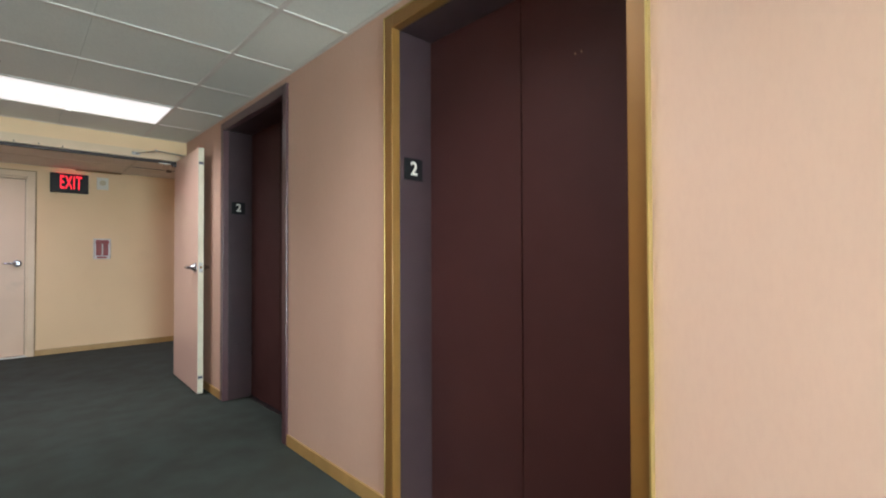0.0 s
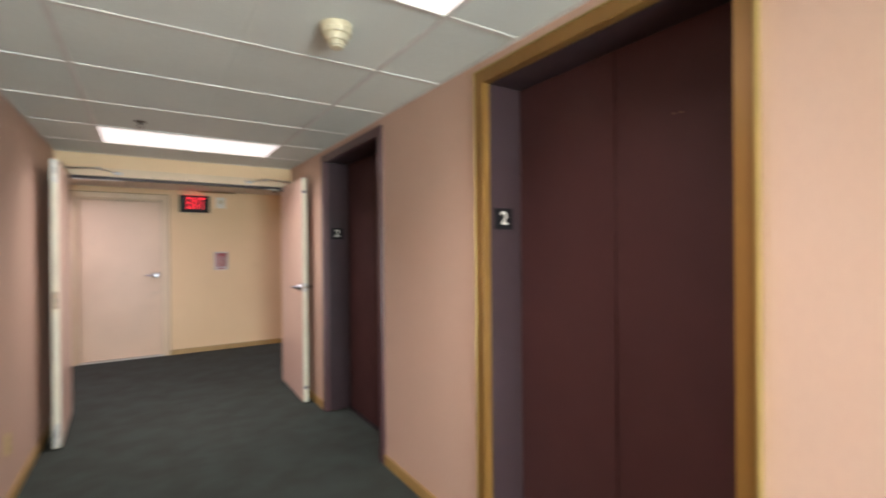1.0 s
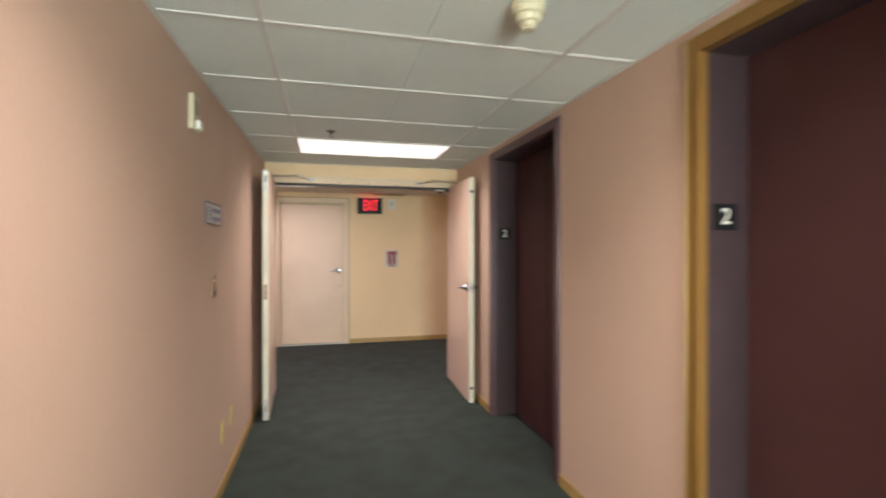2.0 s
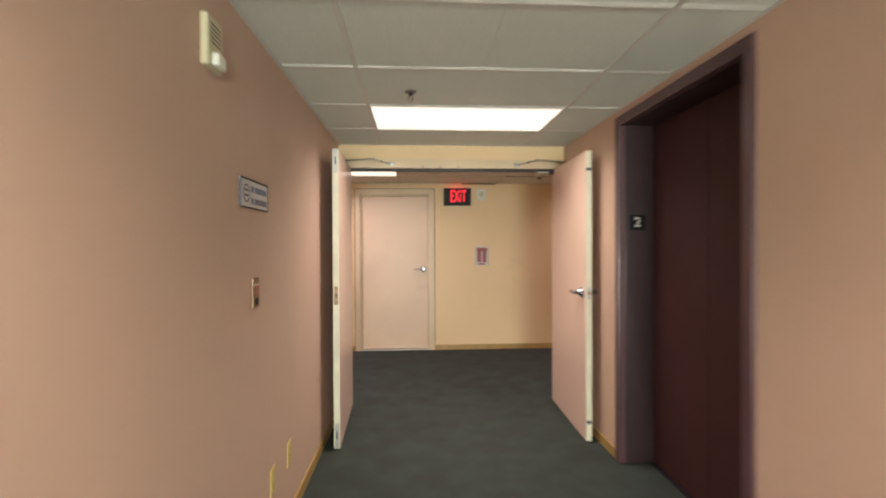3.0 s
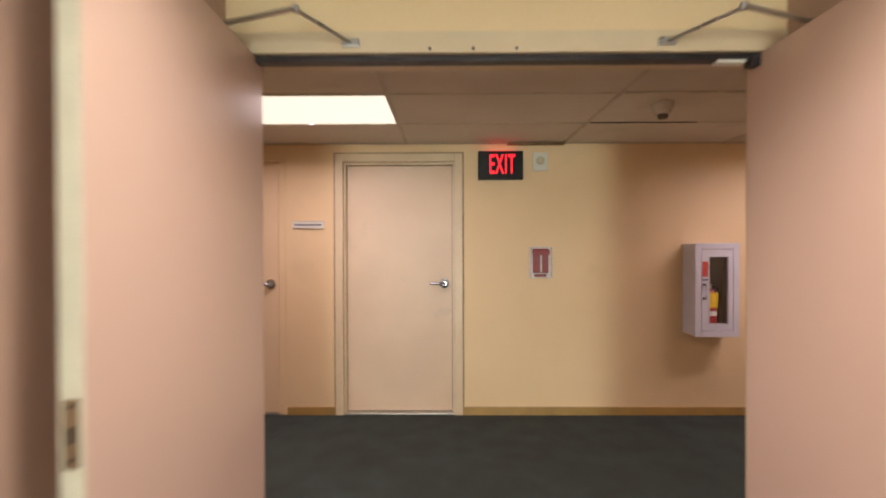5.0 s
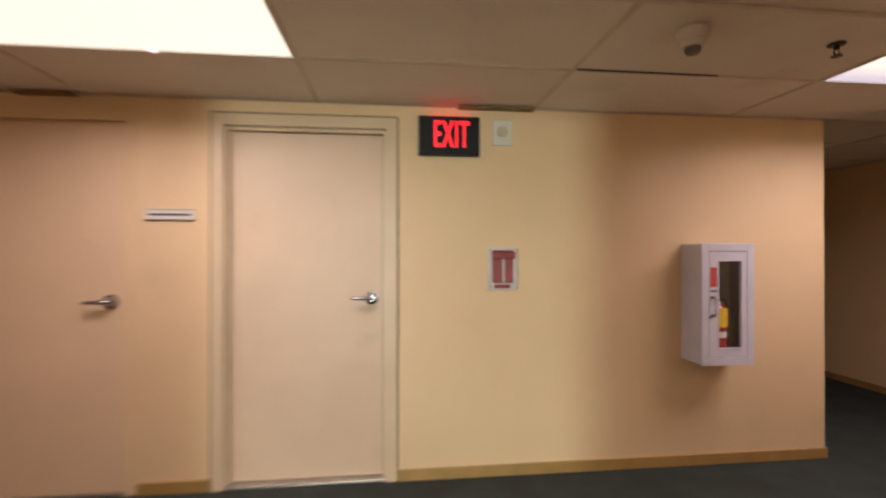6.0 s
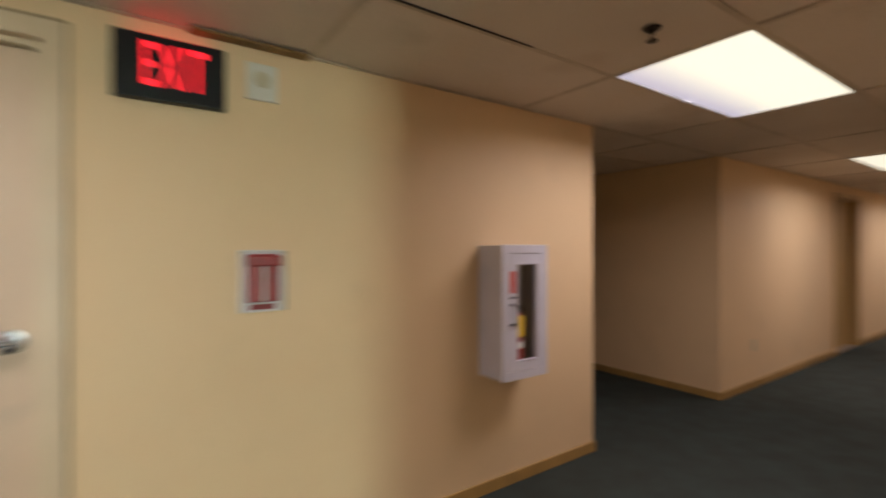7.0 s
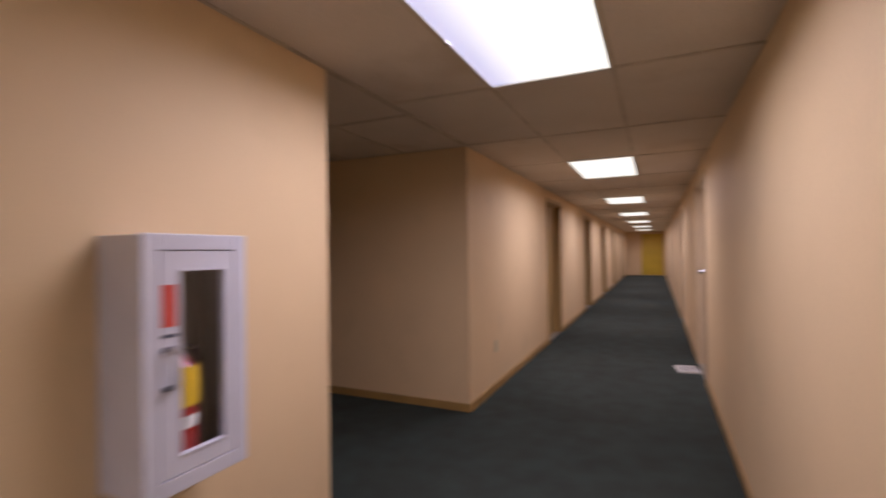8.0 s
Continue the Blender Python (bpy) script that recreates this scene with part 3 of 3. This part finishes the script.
def closed_door(name, x0, x1, head, face_y, s, leaf_mat, label, handle_side, depth=0.055, cas=0.06, frame_mat=None, threshold=True, proud=0.012):
    """A closed door in a wall along x whose room face is face_y; s: +1 when the room lies towards -y."""
    t = thing(name, pose((x0 + x1) / 2, face_y, 0), label, "door", kind="structure")
    h = (x1 - x0) / 2
    fm = frame_mat or M_FRAME
    rim_mat = frame_mat or M_GAP_SHADE

    def bp(nm, a, b, c, d, e, f, m, par, lab="", bev=0.002):
        lo, hi = sorted((s * b, s * e))
        return boxpart(nm, (a, lo, c, d, hi, f), m, par, lab, bev)
    fr_ = bp("casing", -h - cas, -proud, 0, -h + 0.004, T - 0.02, head + cas, fm, t, "painted steel casing", 0.003)
    bp("casing", h - 0.004, -proud, 0, h + cas, T - 0.02, head + cas, fm, t, "", 0.003)
    bp("casing", -h + 0.004, -proud, head - 0.004, h - 0.004, T - 0.02, head + cas, fm, t, "", 0.003)
    # without frame_mat these beads carry the casing's shadow gap as brown colour
    bp("bead", -h - cas - 0.012, -proud / 2, 0, -h - cas, 0.0, head + cas + 0.012, rim_mat, t, "", 0.001)
    bp("bead", h + cas, -proud / 2, 0, h + cas + 0.012, 0.0, head + cas + 0.012, rim_mat, t, "", 0.001)
    bp("bead", -h - cas, -proud / 2, head + cas, h + cas, 0.0, head + cas + 0.012, rim_mat, t, "", 0.001)
    i = h - (0.022 if depth > 0.03 else 0.006)
    gap = 0.0035 if depth > 0.03 else 0.002
    bp("stop", -h + 0.004, 0.03, 0, -i, T - 0.02, head - 0.004, fm, t, "", 0.003)
    bp("stop", i, 0.03, 0, h - 0.004, T - 0.02, head - 0.004, fm, t, "", 0.003)
    bp("stop", -i, 0.03, head - 0.024, i, T - 0.02, head - 0.004, fm, t, "", 0.003)
    leaf = bp("leaf", -i + gap, depth, 0.016, i - gap, depth + 0.044, head - 0.024 - 1.6 * gap, leaf_mat, t, "", 0.002)
    bp("back", -h, depth + 0.05, 0, h, depth + 0.06, head, M_DARKMETAL, t)
    if threshold:
        bp("threshold", -h, 0.0, 0.0, h, T - 0.03, 0.012, M_ALU, t, "worn aluminium threshold", 0.003)
    lever_handle(leaf, (handle_side * (i - 0.068), s * depth, 1.082), (0, -s, 0), (-handle_side, 0, 0))
    return t


closed_door("door_3", FD[0], FD[1], FD[2], YN, 1, M_FARDOOR, "cream painted flush hall door with scuffs, closed", 1, depth=0.062)
closed_door("door_4", D2[0], D2[1], D2[2], YN, 1, M_FLUSHDOOR, "cream painted flush hall door set nearly flush, closed", 1, depth=0.004, cas=0.05, frame_mat=M_HALL, proud=0.003)
for d in N_DOORS:
    closed_door("door_5", d, d + DW, DH, YN, 1, M_BROWNDOOR, "brown wood hall door recessed in a brown frame, closed", -1, depth=0.09, cas=0.045, frame_mat=M_BROWNDOOR)
for d in S_DOORS:
    closed_door("door_6", d, d + DW, DH, YC, -1, M_FARDOOR, "cream hall door recessed in its frame, closed", 1, depth=0.06, cas=0.045)

# door at the hall's far end
t = thing("door_7", pose(XE, 5.62, 0), "yellow door at the far end of the hall, closed", "door", kind="structure")
boxpart("leaf", (-0.03, -0.45, 0.02, 0.0, 0.45, 2.04), M_ENDDOOR, t, bevel=0.003)
boxpart("casing", (-0.04, -0.51, 0, 0.0, -0.45, 2.10), M_ENDDOOR, t, bevel=0.003)
boxpart("casing", (-0.04, 0.45, 0, 0.0, 0.51, 2.10), M_ENDDOOR, t, bevel=0.003)
boxpart("casing", (-0.04, -0.45, 2.04, 0.0, 0.45, 2.10), M_ENDDOOR, t, bevel=0.003)
# pale metal strip added for the light that leaks under the door
boxpart("threshold", (-0.12, -0.45, 0, 0.0, 0.45, 0.014), M_ALU, t, "bright metal strip standing in for light leaking under the door", 0.003)

# ---- lobby fittings ----
def plate(name, y0, z0, y1, z1, th, m, label, category, x=XL, bevel=0.002):
    t = thing(name, pose(x, (y0 + y1) / 2, (z0 + z1) / 2), label, category)
    hy, hz = (y1 - y0) / 2, (z1 - z0) / 2
    boxpart("plate", (0.0, -hy, -hz, th, hy, hz), m, t, bevel=bevel)
    return t, hy, hz


t, hy, hz = plate("wall_sign", 2.462, 1.556, 2.770, 1.660, 0.006, M_SIGN, "grey wall sign with a round symbol and two lines of text", "sign")
for z in (-hz - 0.005, hz):
    boxpart("edge_strip", (0, -hy, z, 0.010, hy, z + 0.005), M_BLACK, t, "black edge strip")
for y in (-hy - 0.003, hy):
    boxpart("edge_strip", (0, y, -hz - 0.005, 0.008, y + 0.003, hz + 0.005), M_INK, t, "dark edge strip")
bm = bmesh.new()
for k in range(28):
    a0, a1 = 2 * math.pi * k / 28, 2 * math.pi * (k + 1) / 28
    q = [bm.verts.new((0.0072, -0.095 + r * math.cos(a), r * math.sin(a))) for r, a in ((0.036, a0), (0.036, a1), (0.029, a1), (0.029, a0))]
    bm.faces.new(q)
part("ring", bm, M_INK, t, "dark ring symbol")
for z in (-0.012, 0.008):
    boxpart("bar", (0.006, -0.115, z, 0.0075, -0.075, z + 0.008), M_INK, t)
for z, n in ((0.008, 12), (-0.038, 13)):
    y = -0.045
    for k in range(n):
        w = 0.010 + 0.003 * ((k * 7) % 3)
        if y + w > hy - 0.006:
            break
        boxpart("bar", (0.006, y, z, 0.0075, y + w, z + 0.024), M_SLATE, t)
        y += w + (0.013 if k == 1 else 0.0055)

t, hy, hz = plate("call_station", 2.580, 1.157, 2.652, 1.277, 0.008, M_BRONZE, "brownish steel elevator call station with buttons", "call button")
boxpart("label", (0.008, -hy + 0.006, hz - 0.032, 0.009, hy - 0.006, hz - 0.024), M_PAPER, t)
for z in (0.018, -0.002):
    boxpart("bar", (0.008, -0.018, z, 0.0088, 0.018, z + 0.008), M_REDLABEL, t, "red lettering strip")
bm = bmesh.new()
cyl(bm, (0.008, 0, -0.035), (1, 0, 0), 0.014, 0.006, 20, bevel=0.002)
part("button", bm, M_DARKMETAL, t, "round dark push button", True)

t = thing("fire_alarm_horn", pose(XL, 2.215, 2.035), "cream fire alarm horn and strobe on the wall", "alarm")
boxpart("body", (0, -0.055, -0.075, 0.024, 0.055, 0.085), M_CREAM, t, bevel=0.006)
boxpart("strobe", (0.024, -0.03, -0.07, 0.046, 0.03, -0.03), M_WHITE, t, "clear strobe lens", 0.006)
for k in range(5):
    boxpart("grille_slot", (0.024, -0.035, 0.0 + 0.014 * k, 0.0248, 0.035, 0.006 + 0.014 * k), M_DUST, t)
for y, z in ((2.835, 0.345), (3.105, 0.350)):
    t = thing("wall_outlet", pose(XL, y, z), "yellowed ivory electrical outlet plate", "outlet", "lobby outlets")
    boxpart("plate", (0, -0.036, -0.058, 0.006, 0.036, 0.058), M_IVORY, t, bevel=0.002)
    for s in (-1, 1):
        rc = boxpart("receptacle", (0.006, -0.017, s * 0.024 - 0.014, 0.009, 0.017, s * 0.024 + 0.014), M_IVORY, t, bevel=0.002)
        for y_ in (-0.007, 0.007):
            boxpart("slot", (0.009, y_ - 0.0012, s * 0.024 - 0.006, 0.0094, y_ + 0.0012, s * 0.024 + 0.004), M_BLACK, rc)


def detector(x, y, z, body, label, rings, mount=0.0):
    t = thing("smoke_detector", pose(x, y, z - mount), label, "smoke detector", "smoke detectors")
    if mount:
        bm = bmesh.new()
        cyl(bm, (0, 0, mount), (0, 0, -1), 0.062, mount + 0.001, 36, 0.060, 0.003)
        part("mounting_box", bm, body, t, smooth=True)
    bm = bmesh.new()
    cyl(bm, (0, 0, 0), (0, 0, -1), 0.058, 0.018, 36, 0.056, 0.003)
    part("base", bm, body, t, smooth=True)
    bm = bmesh.new()
    cyl(bm, (0, 0, -0.018), (0, 0, -1), 0.047, 0.024, 36, 0.042, 0.004)
    part("housing", bm, body, t, smooth=True)
    for z_, r in ((-0.042, 0.030), (-0.051, 0.031), (-0.060, 0.026)):
        bm = bmesh.new()
        cyl(bm, (0, 0, z_), (0, 0, -1), r, 0.006, 28, r * 0.95, 0.0015)
        part("ring", bm, rings, t, smooth=True)
    bm = bmesh.new()
    cyl(bm, (0, 0, -0.040), (0, 0, -1), 0.022, 0.022, 20)
    part("sensor", bm, M_DUST, t, "dark sensing chamber", True)
    return t


def sprinkler(x, y, z, plate, disc):
    t = thing("sprinkler", pose(x, y, z), "small dark pendent sprinkler head in the ceiling", "sprinkler", "sprinklers")
    bm = bmesh.new()
    cyl(bm, (0, 0, 0), (0, 0, -1), 0.034, 0.006, 28, 0.030, 0.001)
    part("escutcheon", bm, plate, t, smooth=True)
    bm = bmesh.new()
    cyl(bm, (0, 0, -0.006), (0, 0, -1), 0.010, 0.016, 14)
    tube(bm, [(0.009, 0, -0.02), (0.014, 0, -0.032), (0.003, 0, -0.048)], 0.003, 8)
    tube(bm, [(-0.009, 0, -0.02), (-0.014, 0, -0.032), (-0.003, 0, -0.048)], 0.003, 8)
    part("body", bm, M_DARKMETAL, t, smooth=True)
    bm = bmesh.new()
    cyl(bm, (0, 0, -0.048), (0, 0, -1), 0.021, 0.003, 20)
    part("deflector", bm, disc, t, "thin deflector disc", True)


detector(0.576, 1.370, H1, M_CREAM, "cream smoke detector under the lobby ceiling", M_CREAM, 0.022)
detector(1.345, 5.83, H2, M_TILE_OLD, "yellowed smoke detector with dark vents under the hall ceiling", M_DUST, 0.024)
sprinkler(-0.072, 3.316, H1, M_DUST, M_STEEL)
sprinkler(2.02, 5.875, H2, M_DARKMETAL, M_DARKMETAL)

# ---- hall fittings on the north wall ----
t = thing("exit_sign", pose(0.513, YN, 2.046), "black exit sign with glowing red letters", "exit sign")
boxpart("housing", (-0.182, -0.05, -0.116, 0.182, 0, 0.116), M_BLACK, t, bevel=0.006)
lettering("letters", "EXIT", 0.225, 0.0015, M_EXIT, t, Matrix.Translation((0.010, -0.0515, 0.0)) @ FACE_S, "glowing red letters", 0.42, 0.004, 1.12)

boxpart("light_slot", (-0.125, -0.040, 0.116, 0.125, -0.014, 0.1185), M_EXIT, t, "glowing red slot in the top of the housing")

t = thing("chime_plate", pose(0.840, YN, 2.078), "small pale square sounder plate on the wall", "alarm")
boxpart("plate", (-0.06, -0.018, -0.076, 0.06, 0, 0.076), M_WHITE, t, bevel=0.006)
bm = bmesh.new()
cyl(bm, (0, -0.018, 0.01), (0, -1, 0), 0.034, 0.005, 28, 0.03)
part("grille", bm, M_CREAM, t, smooth=True)

t = thing("fire_pull_station", pose(0.838, YN, 1.256), "red fire alarm pull station under a clear cover", "fire alarm")
boxpart("backplate", (-0.088, -0.012, -0.128, 0.088, 0, 0.128), M_SIGN, t, bevel=0.004)
boxpart("body", (-0.062, -0.045, -0.085, 0.062, -0.012, 0.112), M_REDPULL, t, "dull red cast body", 0.006)
hp = boxpart("pull_handle", (-0.07, -0.058, 0.062, 0.07, -0.045, 0.105), M_REDPULL, t, "red pull bar", 0.006)
boxpart("rib", (-0.006, -0.056, -0.08, 0.006, -0.045, 0.062), M_PAPER, t, "white centre strip", 0.002)
boxpart("notice", (-0.05, -0.0145, -0.118, 0.05, -0.012, -0.096), M_REDPULL, t)
for d in ((-0.084, -0.07, -0.122, -0.080, -0.012, 0.122), (0.080, -0.07, -0.122, 0.084, -0.012, 0.122), (-0.080, -0.07, 0.118, 0.080, -0.012, 0.122)):
    c = boxpart("cover", d, M_COVER, t, "clear plastic cover", 0.001)
    c.visible_shadow = False

t = thing("room_sign", pose(-1.066, YN, 1.569), "narrow pale room name plate on the wall", "sign")
boxpart("plate", (-0.13, -0.010, -0.027, 0.13, 0, 0.027), M_WHITE, t, bevel=0.002)
for z in (-0.031, 0.027):
    boxpart("rail", (-0.13, -0.013, z, 0.13, 0, z + 0.004), M_ALU, t, "aluminium holder rail")
boxpart("bar", (-0.112, -0.011, -0.007, 0.112, -0.010, 0.006), M_INK, t, "line of grey lettering")

# extinguisher cabinet
CX0, CX1, CZ0, CZ1, CD = 2.006, 2.338, 0.684, 1.405, 0.19
cw, ch = (CX1 - CX0) / 2, (CZ1 - CZ0) / 2
t = thing("extinguisher_cabinet", pose((CX0 + CX1) / 2, YN, (CZ0 + CZ1) / 2), "white enamelled wall cabinet with a glazed door", "cabinet")
bm = bmesh.new()
for d in ((-cw, -CD, -ch, -cw + 0.006, 0, ch), (cw - 0.006, -CD, -ch, cw, 0, ch), (-cw + 0.006, -CD, ch - 0.006, cw - 0.006, 0, ch), (-cw + 0.006, -CD, -ch, cw - 0.006, 0, -ch + 0.006)):
    box(bm, *d)
part("body", bm, M_CAB, t)
bm = bmesh.new()
for d in ((-cw + 0.006, -0.008, -ch + 0.006, cw - 0.006, -0.002, ch - 0.006),):
    box(bm, *d)
for d in ((-cw + 0.0065, -CD + 0.02, -ch + 0.0065, -cw + 0.008, -0.008, ch - 0.0065), (cw - 0.008, -CD + 0.02, -ch + 0.0065, cw - 0.0065, -0.008, ch - 0.0065)):
    box(bm, *d)
part("lining", bm, M_CABIN, t, "dark cabinet lining")
bm = bmesh.new()
f = 0.042
for d in ((-cw - 0.004, -ch - 0.004, -cw + f, ch + 0.004), (cw - f, -ch - 0.004, cw + 0.004, ch + 0.004), (-cw + f, ch - f, cw - f, ch + 0.004), (-cw + f, -ch - 0.004, cw - f, -ch + f)):
    box(bm, d[0], -CD - 0.012, d[1], d[2], -CD, d[3], 0.003)
part("face_frame", bm, M_CAB, t)
dx, dz_ = cw - f - 0.003, ch - f - 0.003
wx0, wx1, wz0, wz1 = -0.060, 0.084, -0.262, 0.258
bm = bmesh.new()
for d in ((-dx, -dz_, wx0, dz_), (wx1, -dz_, dx, dz_), (wx0, wz1, wx1, dz_), (wx0, -dz_, wx1, wz0)):
    box(bm, d[0], -CD - 0.011, d[1], d[2], -CD + 0.008, d[3])
door = part("door", bm, M_CAB, t, "white glazed cabinet door")
bm = bmesh.new()
for d in ((wx0 - 0.006, wz0 - 0.006, wx0, wz1 + 0.006), (wx1, wz0 - 0.006, wx1 + 0.006, wz1 + 0.006), (wx0, wz1, wx1, wz1 + 0.006), (wx0, wz0 - 0.006, wx1, wz0)):
    box(bm, d[0], -CD - 0.014, d[1], d[2], -CD - 0.011, d[3], 0.001)
part("glazing_bead", bm, M_CAB, door)
g = boxpart("pane", (wx0, -CD - 0.002, wz0, wx1, -CD + 0.001, wz1), M_GLASS, door, "clear glass pane")
g.visible_shadow = False
boxpart("label", (-0.116, -CD - 0.0125, 0.105, -0.074, -CD - 0.011, 0.222), M_REDLABEL, door, "red warning label")
boxpart("label", (-0.116, -CD - 0.0125, 0.075, -0.072, -CD - 0.011, 0.085), M_INK, door, "dark strip below the red label")
bm = bmesh.new()
tube(bm, [(-0.1, -CD - 0.011, 0.045), (-0.1, -CD - 0.034, 0.043), (-0.1, -CD - 0.036, 0.03), (-0.1, -CD - 0.036, -0.05), (-0.1, -CD - 0.034, -0.063), (-0.1, -CD - 0.011, -0.065)], 0.006, 10)
hd_ = part("handle", bm, M_STEEL, door, "steel pull handle", True)
for z in (0.044, -0.064):
    boxpart("mount", (-0.114, -CD - 0.020, z - 0.007, -0.086, -CD - 0.0115, z + 0.007), M_INK, hd_, "dark handle mount", 0.002)

ex = thing("fire_extinguisher", pose(2.152, YN - 0.126, CZ0 + 0.012), "red fire extinguisher with a yellow tag", "extinguisher")
bm = bmesh.new()
cyl(bm, (0, 0, 0), (0, 0, 1), 0.052, 0.31, 32, bevel=0.008)
cyl(bm, (0, 0, 0.31), (0, 0, 1), 0.052, 0.045, 32, 0.020)
part("cylinder", bm, M_RED, ex, smooth=True)
bm = bmesh.new()
cyl(bm, (0, 0, 0.355), (0, 0, 1), 0.018, 0.035, 20)
part("valve", bm, M_STEEL, ex, smooth=True)
bm = bmesh.new()
tube(bm, [(0.01, 0, 0.39), (-0.02, -0.01, 0.405), (-0.055, -0.02, 0.425)], [0.009, 0.008, 0.006], 10, 0.6)
tube(bm, [(0.01, 0, 0.378), (-0.02, -0.01, 0.380), (-0.055, -0.02, 0.385)], [0.008, 0.007, 0.006], 10, 0.6)
part("squeeze_handle", bm, M_RED, ex, "red squeeze handles", True)
bm = bmesh.new()
tube(bm, [(0.018, 0, 0.375), (0.05, -0.01, 0.37), (0.062, -0.012, 0.33), (0.06, -0.012, 0.16), (0.056, -0.012, 0.09)], 0.009, 10)
part("hose", bm, M_BLACK, ex, "black rubber hose", True)
bm = bmesh.new()
for k in range(8):
    a0, a1 = math.pi * (1.02 + 0.112 * k), math.pi * (1.02 + 0.112 * (k + 1))
    r0 = 0.057
    q = [bm.verts.new((r0 * math.cos(a) * 1.05, r0 * math.sin(a), z)) for a, z in ((a0, 0.205), (a1, 0.20 + 0.004 * k), (a1, 0.335 - 0.004 * k), (a0, 0.33))]
    bm.faces.new(q)
bmesh.ops.remove_doubles(bm, verts=bm.verts[:], dist=1e-4)
bmesh.ops.solidify(bm, geom=bm.faces[:], thickness=0.0015)
part("tag", bm, M_YELLOW, ex, "yellow inspection tag")
bm = bmesh.new()
cyl(bm, (0, 0, 0.145), (0, 0, 1), 0.0528, 0.036, 32)
part("label", bm, M_PAPER, ex, "white paper label", True)

# ---- hall oddments ----
t = thing("newspaper", pose(7.02, YC + 0.14, 0.0, 0, 0, 8), "folded newspaper lying on the carpet by a door", "newspaper")
for k in range(3):
    boxpart("sheet", (-0.16 + 0.004 * k, -0.11, 0.006 * k + 0.001, 0.15 - 0.003 * k, 0.11 - 0.006 * k, 0.006 * k + 0.006), M_PAPER, t, bevel=0.0015)
for k in range(4):
    boxpart("bar", (-0.13, -0.09 + 0.045 * k, 0.0181, 0.10 - 0.03 * (k % 2), -0.07 + 0.045 * k, 0.0186), M_INK, t)
t = thing("door_sign", pose(7.45, YC, 1.52), "small dark room sign beside a hall door", "sign")
boxpart("plate", (-0.07, 0, -0.03, 0.07, 0.008, 0.03), M_INK, t, bevel=0.002)
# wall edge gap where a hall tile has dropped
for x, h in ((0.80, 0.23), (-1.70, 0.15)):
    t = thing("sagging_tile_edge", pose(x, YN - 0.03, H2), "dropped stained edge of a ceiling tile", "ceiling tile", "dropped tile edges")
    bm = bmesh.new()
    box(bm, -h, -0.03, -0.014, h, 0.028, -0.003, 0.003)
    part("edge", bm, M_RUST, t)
# tapering dark strip added for the shade in the gap at a displaced tile
t = thing("tile_gap_shade", pose(1.40, HY[1] - 0.014, H2), "thin dark strip standing in for the shaded gap beside a displaced ceiling tile", "ceiling tee")
bm = bmesh.new()
for k in range(8):
    a, w = -0.35 + 0.09 * k, 0.0034 - 0.0003 * k
    box(bm, a, -w, -0.003, a + 0.09, w, 0.0035)
part("edge", bm, M_DARKMETAL, t)
t = thing("outlet_plate", pose(5.55, YN, 0.42), "small cream outlet plate low on the hall wall", "outlet")
boxpart("plate", (-0.036, -0.006, -0.058, 0.036, 0, 0.058), M_CREAM, t, bevel=0.002)
